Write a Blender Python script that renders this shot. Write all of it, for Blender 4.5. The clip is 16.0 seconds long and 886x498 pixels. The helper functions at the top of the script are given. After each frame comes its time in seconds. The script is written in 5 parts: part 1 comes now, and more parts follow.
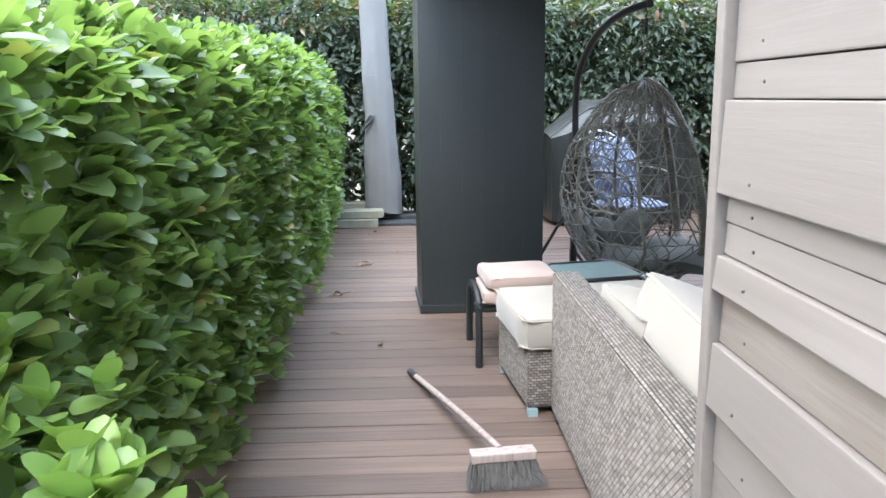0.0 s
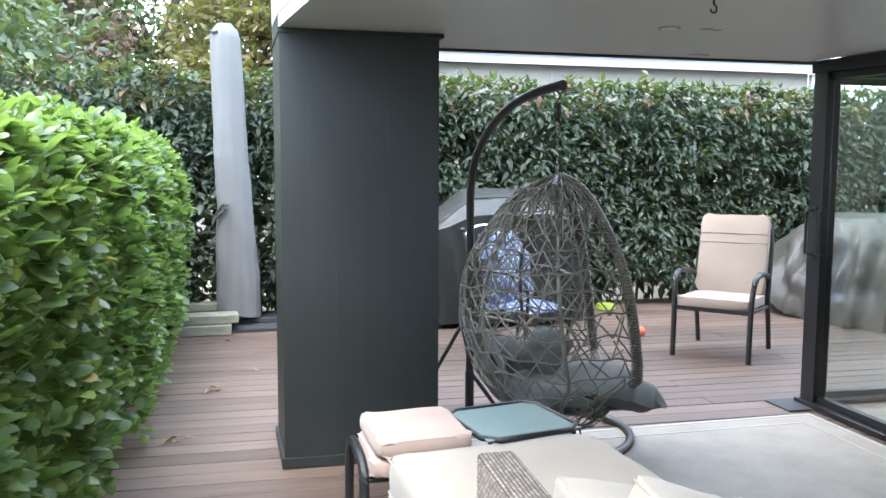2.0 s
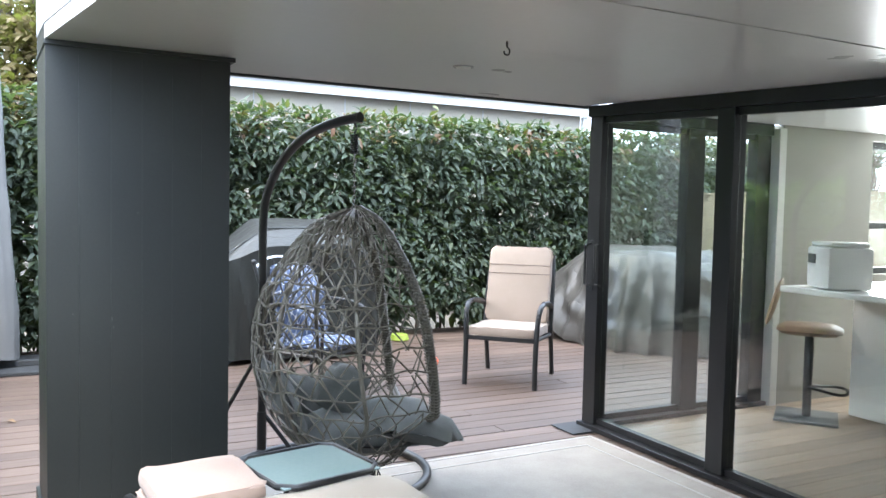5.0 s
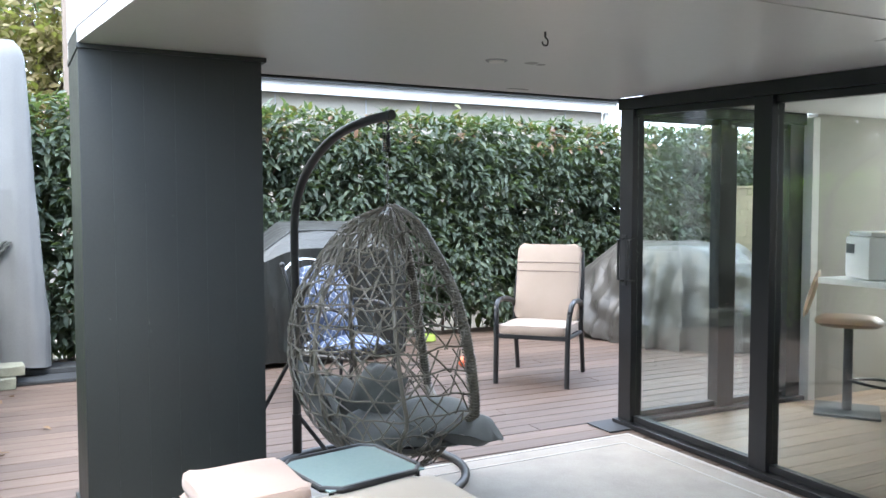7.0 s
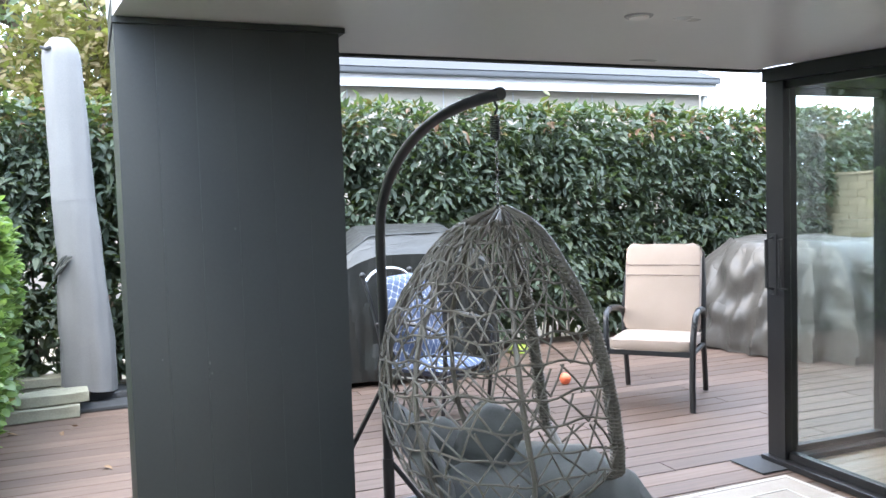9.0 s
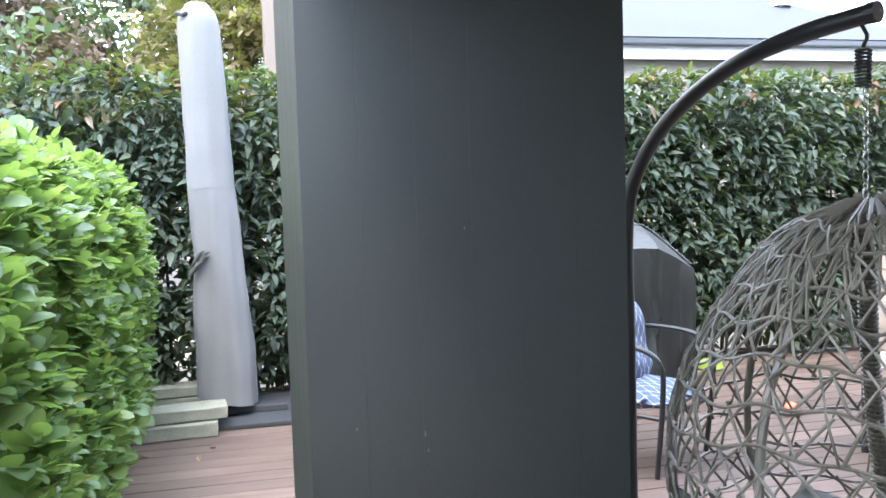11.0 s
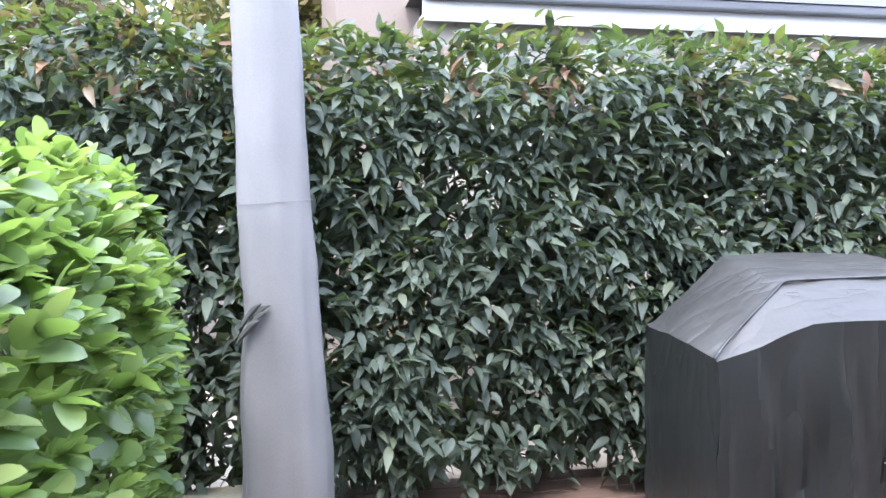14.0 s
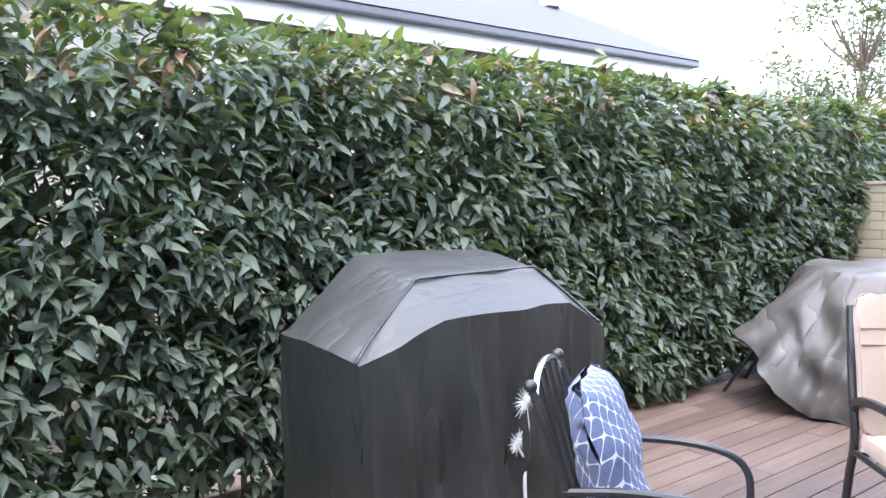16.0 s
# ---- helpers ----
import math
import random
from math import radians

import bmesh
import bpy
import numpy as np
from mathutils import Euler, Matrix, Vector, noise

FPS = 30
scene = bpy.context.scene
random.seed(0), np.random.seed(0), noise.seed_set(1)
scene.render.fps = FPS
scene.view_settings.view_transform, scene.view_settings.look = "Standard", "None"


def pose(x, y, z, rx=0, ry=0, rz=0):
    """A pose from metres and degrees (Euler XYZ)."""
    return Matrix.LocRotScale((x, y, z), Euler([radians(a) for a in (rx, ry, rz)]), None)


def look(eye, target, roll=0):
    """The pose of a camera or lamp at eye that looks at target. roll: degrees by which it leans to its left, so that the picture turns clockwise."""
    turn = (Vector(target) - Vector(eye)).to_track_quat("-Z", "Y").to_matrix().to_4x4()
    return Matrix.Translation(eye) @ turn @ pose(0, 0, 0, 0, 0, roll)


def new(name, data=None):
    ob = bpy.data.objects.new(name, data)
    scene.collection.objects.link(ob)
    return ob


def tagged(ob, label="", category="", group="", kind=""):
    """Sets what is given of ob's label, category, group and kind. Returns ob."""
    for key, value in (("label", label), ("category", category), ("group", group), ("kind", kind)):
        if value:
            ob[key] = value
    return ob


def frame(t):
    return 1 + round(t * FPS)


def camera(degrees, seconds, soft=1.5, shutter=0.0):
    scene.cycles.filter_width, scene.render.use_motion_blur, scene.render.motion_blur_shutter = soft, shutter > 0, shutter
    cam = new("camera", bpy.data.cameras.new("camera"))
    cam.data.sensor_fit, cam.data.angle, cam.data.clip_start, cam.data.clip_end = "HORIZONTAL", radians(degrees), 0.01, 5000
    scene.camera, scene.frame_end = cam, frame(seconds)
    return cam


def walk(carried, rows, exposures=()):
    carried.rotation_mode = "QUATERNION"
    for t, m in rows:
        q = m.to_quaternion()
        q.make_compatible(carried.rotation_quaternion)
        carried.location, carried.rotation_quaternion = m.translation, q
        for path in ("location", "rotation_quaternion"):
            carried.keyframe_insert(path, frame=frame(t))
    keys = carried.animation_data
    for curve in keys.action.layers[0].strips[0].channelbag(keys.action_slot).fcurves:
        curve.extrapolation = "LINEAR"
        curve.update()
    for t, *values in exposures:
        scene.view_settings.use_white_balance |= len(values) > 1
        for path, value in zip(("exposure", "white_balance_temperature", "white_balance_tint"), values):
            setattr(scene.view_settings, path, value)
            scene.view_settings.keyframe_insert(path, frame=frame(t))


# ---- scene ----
cam = camera(58.7, 16.0)
PATH = [
    (0, (0.47, 0.678, 1.317), (0.537, 2.641, 0.938), -0.7),
    (0.5, (0.483, 1.039, 1.315), (0.586, 3.005, 0.964), -0.0),
    (1, (0.435, 1.309, 1.336), (0.651, 3.275, 1.037), 0.1),
    (1.5, (0.419, 1.549, 1.373), (0.739, 3.508, 1.133), -0.0),
    (2, (0.476, 1.684, 1.392), (0.889, 3.632, 1.208), 0.2),
    (2.5, (0.433, 1.734, 1.403), (0.891, 3.675, 1.246), 0.4),
    (3, (0.4, 1.75, 1.401), (0.909, 3.679, 1.264), 0.6),
    (3.5, (0.406, 1.761, 1.397), (1.015, 3.662, 1.272), 1.0),
    (4, (0.436, 1.771, 1.392), (1.183, 3.622, 1.277), 1.3),
    (4.5, (0.468, 1.791, 1.403), (1.339, 3.588, 1.298), 1.2),
    (4.6, (0.453, 1.795, 1.393), (1.35, 3.58, 1.294), 1.2),
    (4.7, (0.484, 1.781, 1.41), (1.39, 3.561, 1.306), 1.3),
    (6.8, (0.428, 1.834, 1.385), (1.318, 3.623, 1.284), -0.1),
    (7, (0.427, 1.858, 1.386), (1.296, 3.656, 1.285), -0.1),
    (7.5, (0.514, 2.006, 1.393), (1.326, 3.831, 1.294), -0.0),
    (8, (0.591, 2.18, 1.395), (1.375, 4.017, 1.297), -0.3),
    (8.2, (0.588, 2.26, 1.398), (1.362, 4.101, 1.296), -0.7),
    (10.5, (0.464, 3.416, 1.432), (0.975, 5.347, 1.32), -2.0),
    (11, (0.426, 3.709, 1.426), (0.861, 5.657, 1.299), -1.8),
    (11.5, (0.379, 4.036, 1.438), (0.753, 5.996, 1.296), -1.9),
    (11.8, (0.31, 4.285, 1.458), (0.649, 6.25, 1.295), -2.2),
    (12, (0.265, 4.418, 1.457), (0.602, 6.383, 1.299), -2.2),
    (12.5, (0.235, 4.794, 1.482), (0.549, 6.763, 1.328), -1.7),
    (13, (0.223, 5.119, 1.515), (0.54, 7.088, 1.367), -1.5),
    (13.5, (0.165, 5.447, 1.551), (0.508, 7.412, 1.413), -1.3),
    (14, (0.165, 5.736, 1.56), (0.536, 7.697, 1.432), -0.3),
    (14.5, (0.15, 5.934, 1.566), (0.672, 7.86, 1.423), 0.1),
    (15, (0.097, 6.043, 1.567), (0.878, 7.877, 1.416), 0.5),
    (15.5, (0.156, 6.044, 1.566), (1.185, 7.754, 1.423), 0.1),
    (16, (0.215, 6.046, 1.557), (1.456, 7.609, 1.423), -0.5),
]
walk(cam, [(t, look(eye, target, roll)) for t, eye, target, roll in PATH], exposures=[(0.0, 2.45, 6300, 9), (2.0, 2.55, 6400, 9), (8.0, 2.7, 6450, 10), (12.0, 2.85, 6400, 15), (14.5, 2.82, 6400, 20), (15.5, 2.88, 6500, 20), (16.0, 2.65, 6450, 19)])

# ---- world and light ----
world = bpy.data.worlds.new("sky")
scene.world = world
world.use_nodes = True
wn = world.node_tree.nodes
wl = world.node_tree.links
bg = wn["Background"]
sky = wn.new("ShaderNodeTexSky")
sky.sky_type = "NISHITA"
sky.sun_disc = False
sky.sun_elevation = radians(38)
sky.sun_rotation = radians(-60)
sky.air_density, sky.dust_density, sky.ozone_density = 1.0, 6.0, 0.6
haze = wn.new("ShaderNodeMixRGB")
haze.inputs[0].default_value = 0.72
haze.inputs[2].default_value = (8.1, 9.6, 12.1, 1)
wl.new(sky.outputs[0], haze.inputs[1])
wl.new(haze.outputs[0], bg.inputs["Color"])
bg.inputs["Strength"].default_value = 0.15

sun_data = bpy.data.lights.new("sun", "SUN")
sun_data.energy = 0.9
sun_data.angle = radians(20)
sun_data.color = (1.0, 0.97, 0.92)
sun = new("sun", sun_data)
sun.matrix_world = look((-1.5, -3.5, 9), (0, 1, 1.0))


# ---- materials ----
def nodes_of(name):
    m = bpy.data.materials.new(name)
    m.use_nodes = True
    nt = m.node_tree
    return m, nt, nt.nodes["Principled BSDF"]


def add(nt, kind, **props):
    n = nt.nodes.new(kind)
    for k, v in props.items():
        n.inputs[k.replace("_", " ")].default_value = v
    return n


def ramp(nt, fac, stops):
    r = nt.nodes.new("ShaderNodeValToRGB")
    els = r.color_ramp.elements
    while len(els) < len(stops):
        els.new(0.5)
    for e, (p, c) in zip(els, stops):
        e.position, e.color = p, (*c, 1)
    nt.links.new(fac, r.inputs[0])
    return r.outputs[0]


def coords(nt, stretch=(1, 1, 1), space="Object"):
    tc = nt.nodes.new("ShaderNodeTexCoord")
    mp = nt.nodes.new("ShaderNodeMapping")
    mp.inputs["Scale"].default_value = stretch
    nt.links.new(tc.outputs[space], mp.inputs[0])
    return mp.outputs[0]


def mix(nt, fac, a, b, blend="MIX"):
    n = nt.nodes.new("ShaderNodeMixRGB")
    n.blend_type = blend
    for s, v in ((0, fac), (1, a), (2, b)):
        if isinstance(v, (int, float)):
            n.inputs[s].default_value = v
        elif isinstance(v, tuple):
            n.inputs[s].default_value = (*v, 1)
        else:
            nt.links.new(v, n.inputs[s])
    return n.outputs[0]


def noise_tex(nt, vec, scale, detail=4, rough=0.55):
    n = add(nt, "ShaderNodeTexNoise", Scale=scale, Detail=detail, Roughness=rough)
    nt.links.new(vec, n.inputs["Vector"])
    return n.outputs["Fac"]


def bump(nt, b, height, strength, distance=0.01):
    n = add(nt, "ShaderNodeBump", Strength=strength, Distance=distance)
    nt.links.new(height, n.inputs["Height"])
    nt.links.new(n.outputs[0], b.inputs["Normal"])


def paint(name, c1, c2, rough=0.5, big=1.5, fine=60, stretch=(1, 1, 1), relief=0.15, metal=0.0, vary=0.0, coat=0.0, sheen=0.0):
    """A surface between two colours: broad stains, fine grain, relief and uneven gloss."""
    m, nt, b = nodes_of(name)
    v = coords(nt, stretch)
    n1, n2 = noise_tex(nt, v, big, 5), noise_tex(nt, v, fine, 3)
    f = mix(nt, 0.35, n1, n2)
    col = ramp(nt, f, [(0.3, c1), (0.7, c2)])
    if vary:
        info = nt.nodes.new("ShaderNodeObjectInfo")
        k = nt.nodes.new("ShaderNodeMapRange")
        k.inputs[3].default_value, k.inputs[4].default_value = 1 - vary, 1 + vary
        nt.links.new(info.outputs["Random"], k.inputs[0])
        hsv = nt.nodes.new("ShaderNodeHueSaturation")
        nt.links.new(k.outputs[0], hsv.inputs["Value"])
        nt.links.new(col, hsv.inputs["Color"])
        col = hsv.outputs[0]
    nt.links.new(col, b.inputs["Base Color"])
    r = nt.nodes.new("ShaderNodeMapRange")
    r.inputs[3].default_value, r.inputs[4].default_value = max(0.02, rough - 0.1), min(1, rough + 0.1)
    nt.links.new(n1, r.inputs[0])
    nt.links.new(r.outputs[0], b.inputs["Roughness"])
    b.inputs["Metallic"].default_value = metal
    b.inputs["Coat Weight"].default_value = coat
    b.inputs["Sheen Weight"].default_value = sheen
    if relief:
        bump(nt, b, n2, relief, 0.004)
    return m


def wood(name, c1, c2, c3, rough=0.6, axis=0, vary=0.25, groove=0.0):
    """Timber with grain along one axis, and each board its own tone."""
    m, nt, b = nodes_of(name)
    st = [22, 22, 22]
    st[axis] = 0.9
    info = nt.nodes.new("ShaderNodeObjectInfo")
    tc = nt.nodes.new("ShaderNodeTexCoord")
    off = nt.nodes.new("ShaderNodeVectorMath")
    off.operation = "ADD"
    comb = nt.nodes.new("ShaderNodeCombineXYZ")
    sc = nt.nodes.new("ShaderNodeMath")
    sc.operation = "MULTIPLY"
    sc.inputs[1].default_value = 37.0
    nt.links.new(info.outputs["Random"], sc.inputs[0])
    for i in range(3):
        nt.links.new(sc.outputs[0], comb.inputs[i])
    nt.links.new(tc.outputs["Object"], off.inputs[0])
    nt.links.new(comb.outputs[0], off.inputs[1])
    mp = nt.nodes.new("ShaderNodeMapping")
    mp.inputs["Scale"].default_value = st
    nt.links.new(off.outputs[0], mp.inputs[0])
    grain = noise_tex(nt, mp.outputs[0], 2.2, 6, 0.65)
    broad = noise_tex(nt, off.outputs[0], 1.1, 4)
    f = mix(nt, 0.4, grain, broad)
    col = ramp(nt, f, [(0.32, c1), (0.5, c2), (0.68, c3)])
    k = nt.nodes.new("ShaderNodeMapRange")
    k.inputs[3].default_value, k.inputs[4].default_value = 1 - vary, 1 + vary
    nt.links.new(info.outputs["Random"], k.inputs[0])
    hsv = nt.nodes.new("ShaderNodeHueSaturation")
    nt.links.new(k.outputs[0], hsv.inputs["Value"])
    nt.links.new(col, hsv.inputs["Color"])
    nt.links.new(hsv.outputs[0], b.inputs["Base Color"])
    r = nt.nodes.new("ShaderNodeMapRange")
    r.inputs[3].default_value, r.inputs[4].default_value = rough - 0.12, min(1, rough + 0.15)
    nt.links.new(broad, r.inputs[0])
    nt.links.new(r.outputs[0], b.inputs["Roughness"])
    bump(nt, b, grain, 0.25, 0.003)
    return m


def leaf_mat(name, stops, rough=0.35, through_light=0.25, tint=None):
    """Leaves: each its own green, glossy, letting some light through."""
    m, nt, b = nodes_of(name)
    geo = nt.nodes.new("ShaderNodeNewGeometry")
    info = nt.nodes.new("ShaderNodeObjectInfo")
    s = nt.nodes.new("ShaderNodeMath")
    s.operation = "ADD"
    nt.links.new(geo.outputs["Random Per Island"], s.inputs[0])
    nt.links.new(info.outputs["Random"], s.inputs[1])
    fr = nt.nodes.new("ShaderNodeMath")
    fr.operation = "FRACT"
    nt.links.new(s.outputs[0], fr.inputs[0])
    col = ramp(nt, fr.outputs[0], stops)
    v = coords(nt)
    patch = noise_tex(nt, v, 3.0, 3)
    col = mix(nt, 0.5, col, ramp(nt, patch, [(0.3, (0.55, 0.55, 0.55)), (0.7, (1, 1, 1))]), "MULTIPLY")
    nt.links.new(col, b.inputs["Base Color"])
    b.inputs["Roughness"].default_value = rough
    fine = noise_tex(nt, v, 90, 2)
    bump(nt, b, fine, 0.12, 0.003)
    tr = nt.nodes.new("ShaderNodeBsdfTranslucent")
    nt.links.new(mix(nt, 0.5, col, (0.25, 0.4, 0.03)), tr.inputs["Color"])
    ms = nt.nodes.new("ShaderNodeMixShader")
    ms.inputs[0].default_value = through_light
    out = nt.nodes["Material Output"]
    nt.links.new(b.outputs[0], ms.inputs[1])
    nt.links.new(tr.outputs[0], ms.inputs[2])
    nt.links.new(ms.outputs[0], out.inputs["Surface"])
    return m


def wicker_mat(name, c1, c2, c3, cell=0.011):
    """Woven synthetic rattan: bands that pass over and under, in mixed strands."""
    m, nt, b = nodes_of(name)
    tc = nt.nodes.new("ShaderNodeTexCoord")
    sep = nt.nodes.new("ShaderNodeSeparateXYZ")
    nt.links.new(tc.outputs["Object"], sep.inputs[0])
    u = nt.nodes.new("ShaderNodeMath")
    u.operation = "ADD"
    nt.links.new(sep.outputs[0], u.inputs[0])
    nt.links.new(sep.outputs[1], u.inputs[1])
    cv = nt.nodes.new("ShaderNodeCombineXYZ")
    nt.links.new(u.outputs[0], cv.inputs[0])
    nt.links.new(sep.outputs[2], cv.inputs[1])
    nt.links.new(sep.outputs[1], cv.inputs[2])
    br = nt.nodes.new("ShaderNodeTexBrick")
    br.offset = 0.5
    br.inputs["Scale"].default_value = 1.0
    br.inputs["Brick Width"].default_value = cell * 2.1
    br.inputs["Row Height"].default_value = cell
    br.inputs["Mortar Size"].default_value = cell * 0.24
    br.inputs["Mortar Smooth"].default_value = 1.0
    br.inputs["Bias"].default_value = 0.0
    for i, c in ((1, c1), (2, c2), (3, c3)):
        br.inputs[i].default_value = (*c, 1)
    flat = nt.nodes.new("ShaderNodeCombineXYZ")
    nt.links.new(sep.outputs[1], flat.inputs[0])
    nt.links.new(sep.outputs[0], flat.inputs[1])
    geo = nt.nodes.new("ShaderNodeNewGeometry")
    up = nt.nodes.new("ShaderNodeSeparateXYZ")
    nt.links.new(geo.outputs["Normal"], up.inputs[0])
    top = nt.nodes.new("ShaderNodeMath")
    top.operation = "GREATER_THAN"
    top.inputs[1].default_value = 0.75
    nt.links.new(up.outputs[2], top.inputs[0])
    nt.links.new(mix(nt, top.outputs[0], cv.outputs[0], flat.outputs[0]), br.inputs["Vector"])
    streak = noise_tex(nt, coords(nt, (1, 1, 6)), 14, 4)
    col = mix(nt, 0.4, br.outputs["Color"], ramp(nt, streak, [(0.3, (0.6, 0.57, 0.55)), (0.7, (1, 1, 1))]), "MULTIPLY")
    nt.links.new(col, b.inputs["Base Color"])
    b.inputs["Roughness"].default_value = 0.6
    inv = nt.nodes.new("ShaderNodeMath")
    inv.operation = "SUBTRACT"
    inv.inputs[0].default_value = 1.0
    nt.links.new(br.outputs["Fac"], inv.inputs[1])
    bump(nt, b, inv.outputs[0], 0.8, 0.006)
    return m


def trellis_mat(name):
    """Blue cloth printed with a white ogee lattice."""
    m, nt, b = nodes_of(name)
    tc = nt.nodes.new("ShaderNodeTexCoord")
    sep = nt.nodes.new("ShaderNodeSeparateXYZ")
    nt.links.new(tc.outputs["Object"], sep.inputs[0])

    def math_node(op, a, c=None):
        n = nt.nodes.new("ShaderNodeMath")
        n.operation = op
        for i, v in enumerate((a, c)):
            if v is None:
                continue
            if isinstance(v, (int, float)):
                n.inputs[i].default_value = v
            else:
                nt.links.new(v, n.inputs[i])
        return n.outputs[0]

    up = math_node("ADD", sep.outputs[2], sep.outputs[0])
    u = math_node("MULTIPLY", sep.outputs[1], 104.0)
    w = math_node("MULTIPLY", up, 76.0)
    s = math_node("ADD", math_node("COSINE", u), math_node("COSINE", w))
    line = math_node("LESS_THAN", math_node("ABSOLUTE", s), 0.17)
    cloth = ramp(nt, noise_tex(nt, coords(nt), 40, 3), [(0.3, (0.065, 0.09, 0.155)), (0.7, (0.09, 0.12, 0.2))])
    nt.links.new(mix(nt, line, cloth, (0.42, 0.44, 0.47)), b.inputs["Base Color"])
    b.inputs["Roughness"].default_value = 0.85
    bump(nt, b, noise_tex(nt, coords(nt), 300, 2), 0.2, 0.002)
    return m


def glass_mat(name, tint=(0.95, 0.98, 0.97)):
    m, nt, b = nodes_of(name)
    out = nt.nodes["Material Output"]
    tr = nt.nodes.new("ShaderNodeBsdfTransparent")
    tr.inputs[0].default_value = (*tint, 1)
    gl = nt.nodes.new("ShaderNodeBsdfGlossy")
    gl.inputs["Roughness"].default_value = 0.02
    lw = nt.nodes.new("ShaderNodeLayerWeight")
    lw.inputs[0].default_value = 0.5
    pw = nt.nodes.new("ShaderNodeMath")
    pw.operation = "POWER"
    pw.inputs[1].default_value = 3.5
    nt.links.new(lw.outputs["Facing"], pw.inputs[0])
    fr = nt.nodes.new("ShaderNodeMath")
    fr.operation = "MULTIPLY_ADD"
    fr.inputs[1].default_value, fr.inputs[2].default_value = 0.5, 0.075
    nt.links.new(pw.outputs[0], fr.inputs[0])
    ms = nt.nodes.new("ShaderNodeMixShader")
    nt.links.new(fr.outputs[0], ms.inputs[0])
    nt.links.new(tr.outputs[0], ms.inputs[1])
    nt.links.new(gl.outputs[0], ms.inputs[2])
    nt.links.new(ms.outputs[0], out.inputs["Surface"])
    return m


def creased(m, stretch, strength):
    """Adds the sharp creases of folded sheeting to a surface."""
    nt = m.node_tree
    n = noise_tex(nt, coords(nt, stretch), 1.0, 3, 0.5)
    d = nt.nodes.new("ShaderNodeMath")
    d.operation = "SUBTRACT"
    d.inputs[1].default_value = 0.5
    nt.links.new(n, d.inputs[0])
    a = nt.nodes.new("ShaderNodeMath")
    a.operation = "ABSOLUTE"
    nt.links.new(d.outputs[0], a.inputs[0])
    p = nt.nodes.new("ShaderNodeMath")
    p.operation = "POWER"
    p.inputs[1].default_value = 0.6
    nt.links.new(a.outputs[0], p.inputs[0])
    bump(nt, nt.nodes["Principled BSDF"], p.outputs[0], strength, 0.06)
    return m


M_DECK = wood("deck_timber", (0.074, 0.049, 0.036), (0.115, 0.077, 0.058), (0.165, 0.115, 0.09), 0.58, 0, 0.22)
M_JOIST = paint("joist_dark", (0.015, 0.012, 0.01), (0.03, 0.025, 0.02), 0.9)
M_BLACK = paint("charcoal_cladding", (0.0155, 0.0185, 0.0175), (0.023, 0.027, 0.0255), 0.5, 2.0, 90, relief=0.05)
M_BLACK.node_tree.nodes["Principled BSDF"].inputs["Specular IOR Level"].default_value = 0.5
M_BOARD = wood("taupe_weatherboard", (0.165, 0.139, 0.118), (0.185, 0.158, 0.135), (0.202, 0.174, 0.15), 0.55, 1, 0.05)
M_BARE = wood("thinly_painted_weatherboard", (0.12, 0.092, 0.066), (0.185, 0.155, 0.125), (0.24, 0.205, 0.165), 0.65, 1, 0.03)
M_CEIL = paint("ceiling_paint", (0.6, 0.6, 0.6), (0.66, 0.66, 0.66), 0.3, 0.8, 30, relief=0.03)
M_UPPER = paint("grey_upper_cladding", (0.3, 0.31, 0.32), (0.36, 0.37, 0.38), 0.5, 2, 60)
M_WALL = paint("interior_plaster", (0.3, 0.29, 0.265), (0.35, 0.34, 0.315), 0.8, 1, 80, relief=0.05)
M_FRAME = paint("black_aluminium", (0.012, 0.013, 0.014), (0.02, 0.021, 0.023), 0.35, 3, 200, relief=0.03, metal=0.3)
M_GLASS = glass_mat("clear_glass")
M_OAK = wood("oak_floor", (0.2, 0.135, 0.09), (0.28, 0.2, 0.14), (0.36, 0.26, 0.19), 0.35, 0, 0.15)
M_RUG = paint("grey_rug_pile", (0.29, 0.262, 0.23), (0.39, 0.36, 0.32), 0.95, 5, 120, relief=0.5)
M_RUG2 = paint("pale_rug_band", (0.4, 0.375, 0.34), (0.47, 0.445, 0.41), 0.95, 6, 150, relief=0.5)
M_WICKER = wicker_mat("greige_wicker", (0.15, 0.125, 0.102), (0.31, 0.268, 0.228), (0.022, 0.017, 0.014), 0.0115)
M_CREAM = paint("cream_cushion_cloth", (0.285, 0.25, 0.2), (0.34, 0.302, 0.248), 0.9, 3, 260, relief=0.25, sheen=0.2)
M_PINK = paint("faded_pink_cloth", (0.29, 0.228, 0.18), (0.36, 0.288, 0.234), 0.9, 3, 260, relief=0.25, sheen=0.2)
M_PADPINK = paint("pale_pink_cloth", (0.34, 0.245, 0.2), (0.42, 0.315, 0.262), 0.9, 3, 260, relief=0.25, sheen=0.2)
M_PIPE = paint("brown_tape_cloth", (0.2, 0.15, 0.12), (0.26, 0.2, 0.17), 0.9)
M_METAL = paint("black_powder_coat", (0.012, 0.013, 0.014), (0.022, 0.023, 0.024), 0.38, 8, 250, relief=0.08)
M_RATTAN = paint("dark_rattan_strand", (0.07, 0.063, 0.049), (0.165, 0.152, 0.12), 0.42, 12, 200, relief=0.2)
M_GREYCL = paint("charcoal_cushion_cloth", (0.038, 0.042, 0.037), (0.08, 0.086, 0.077), 0.9, 4, 220, relief=0.3, sheen=0.15)
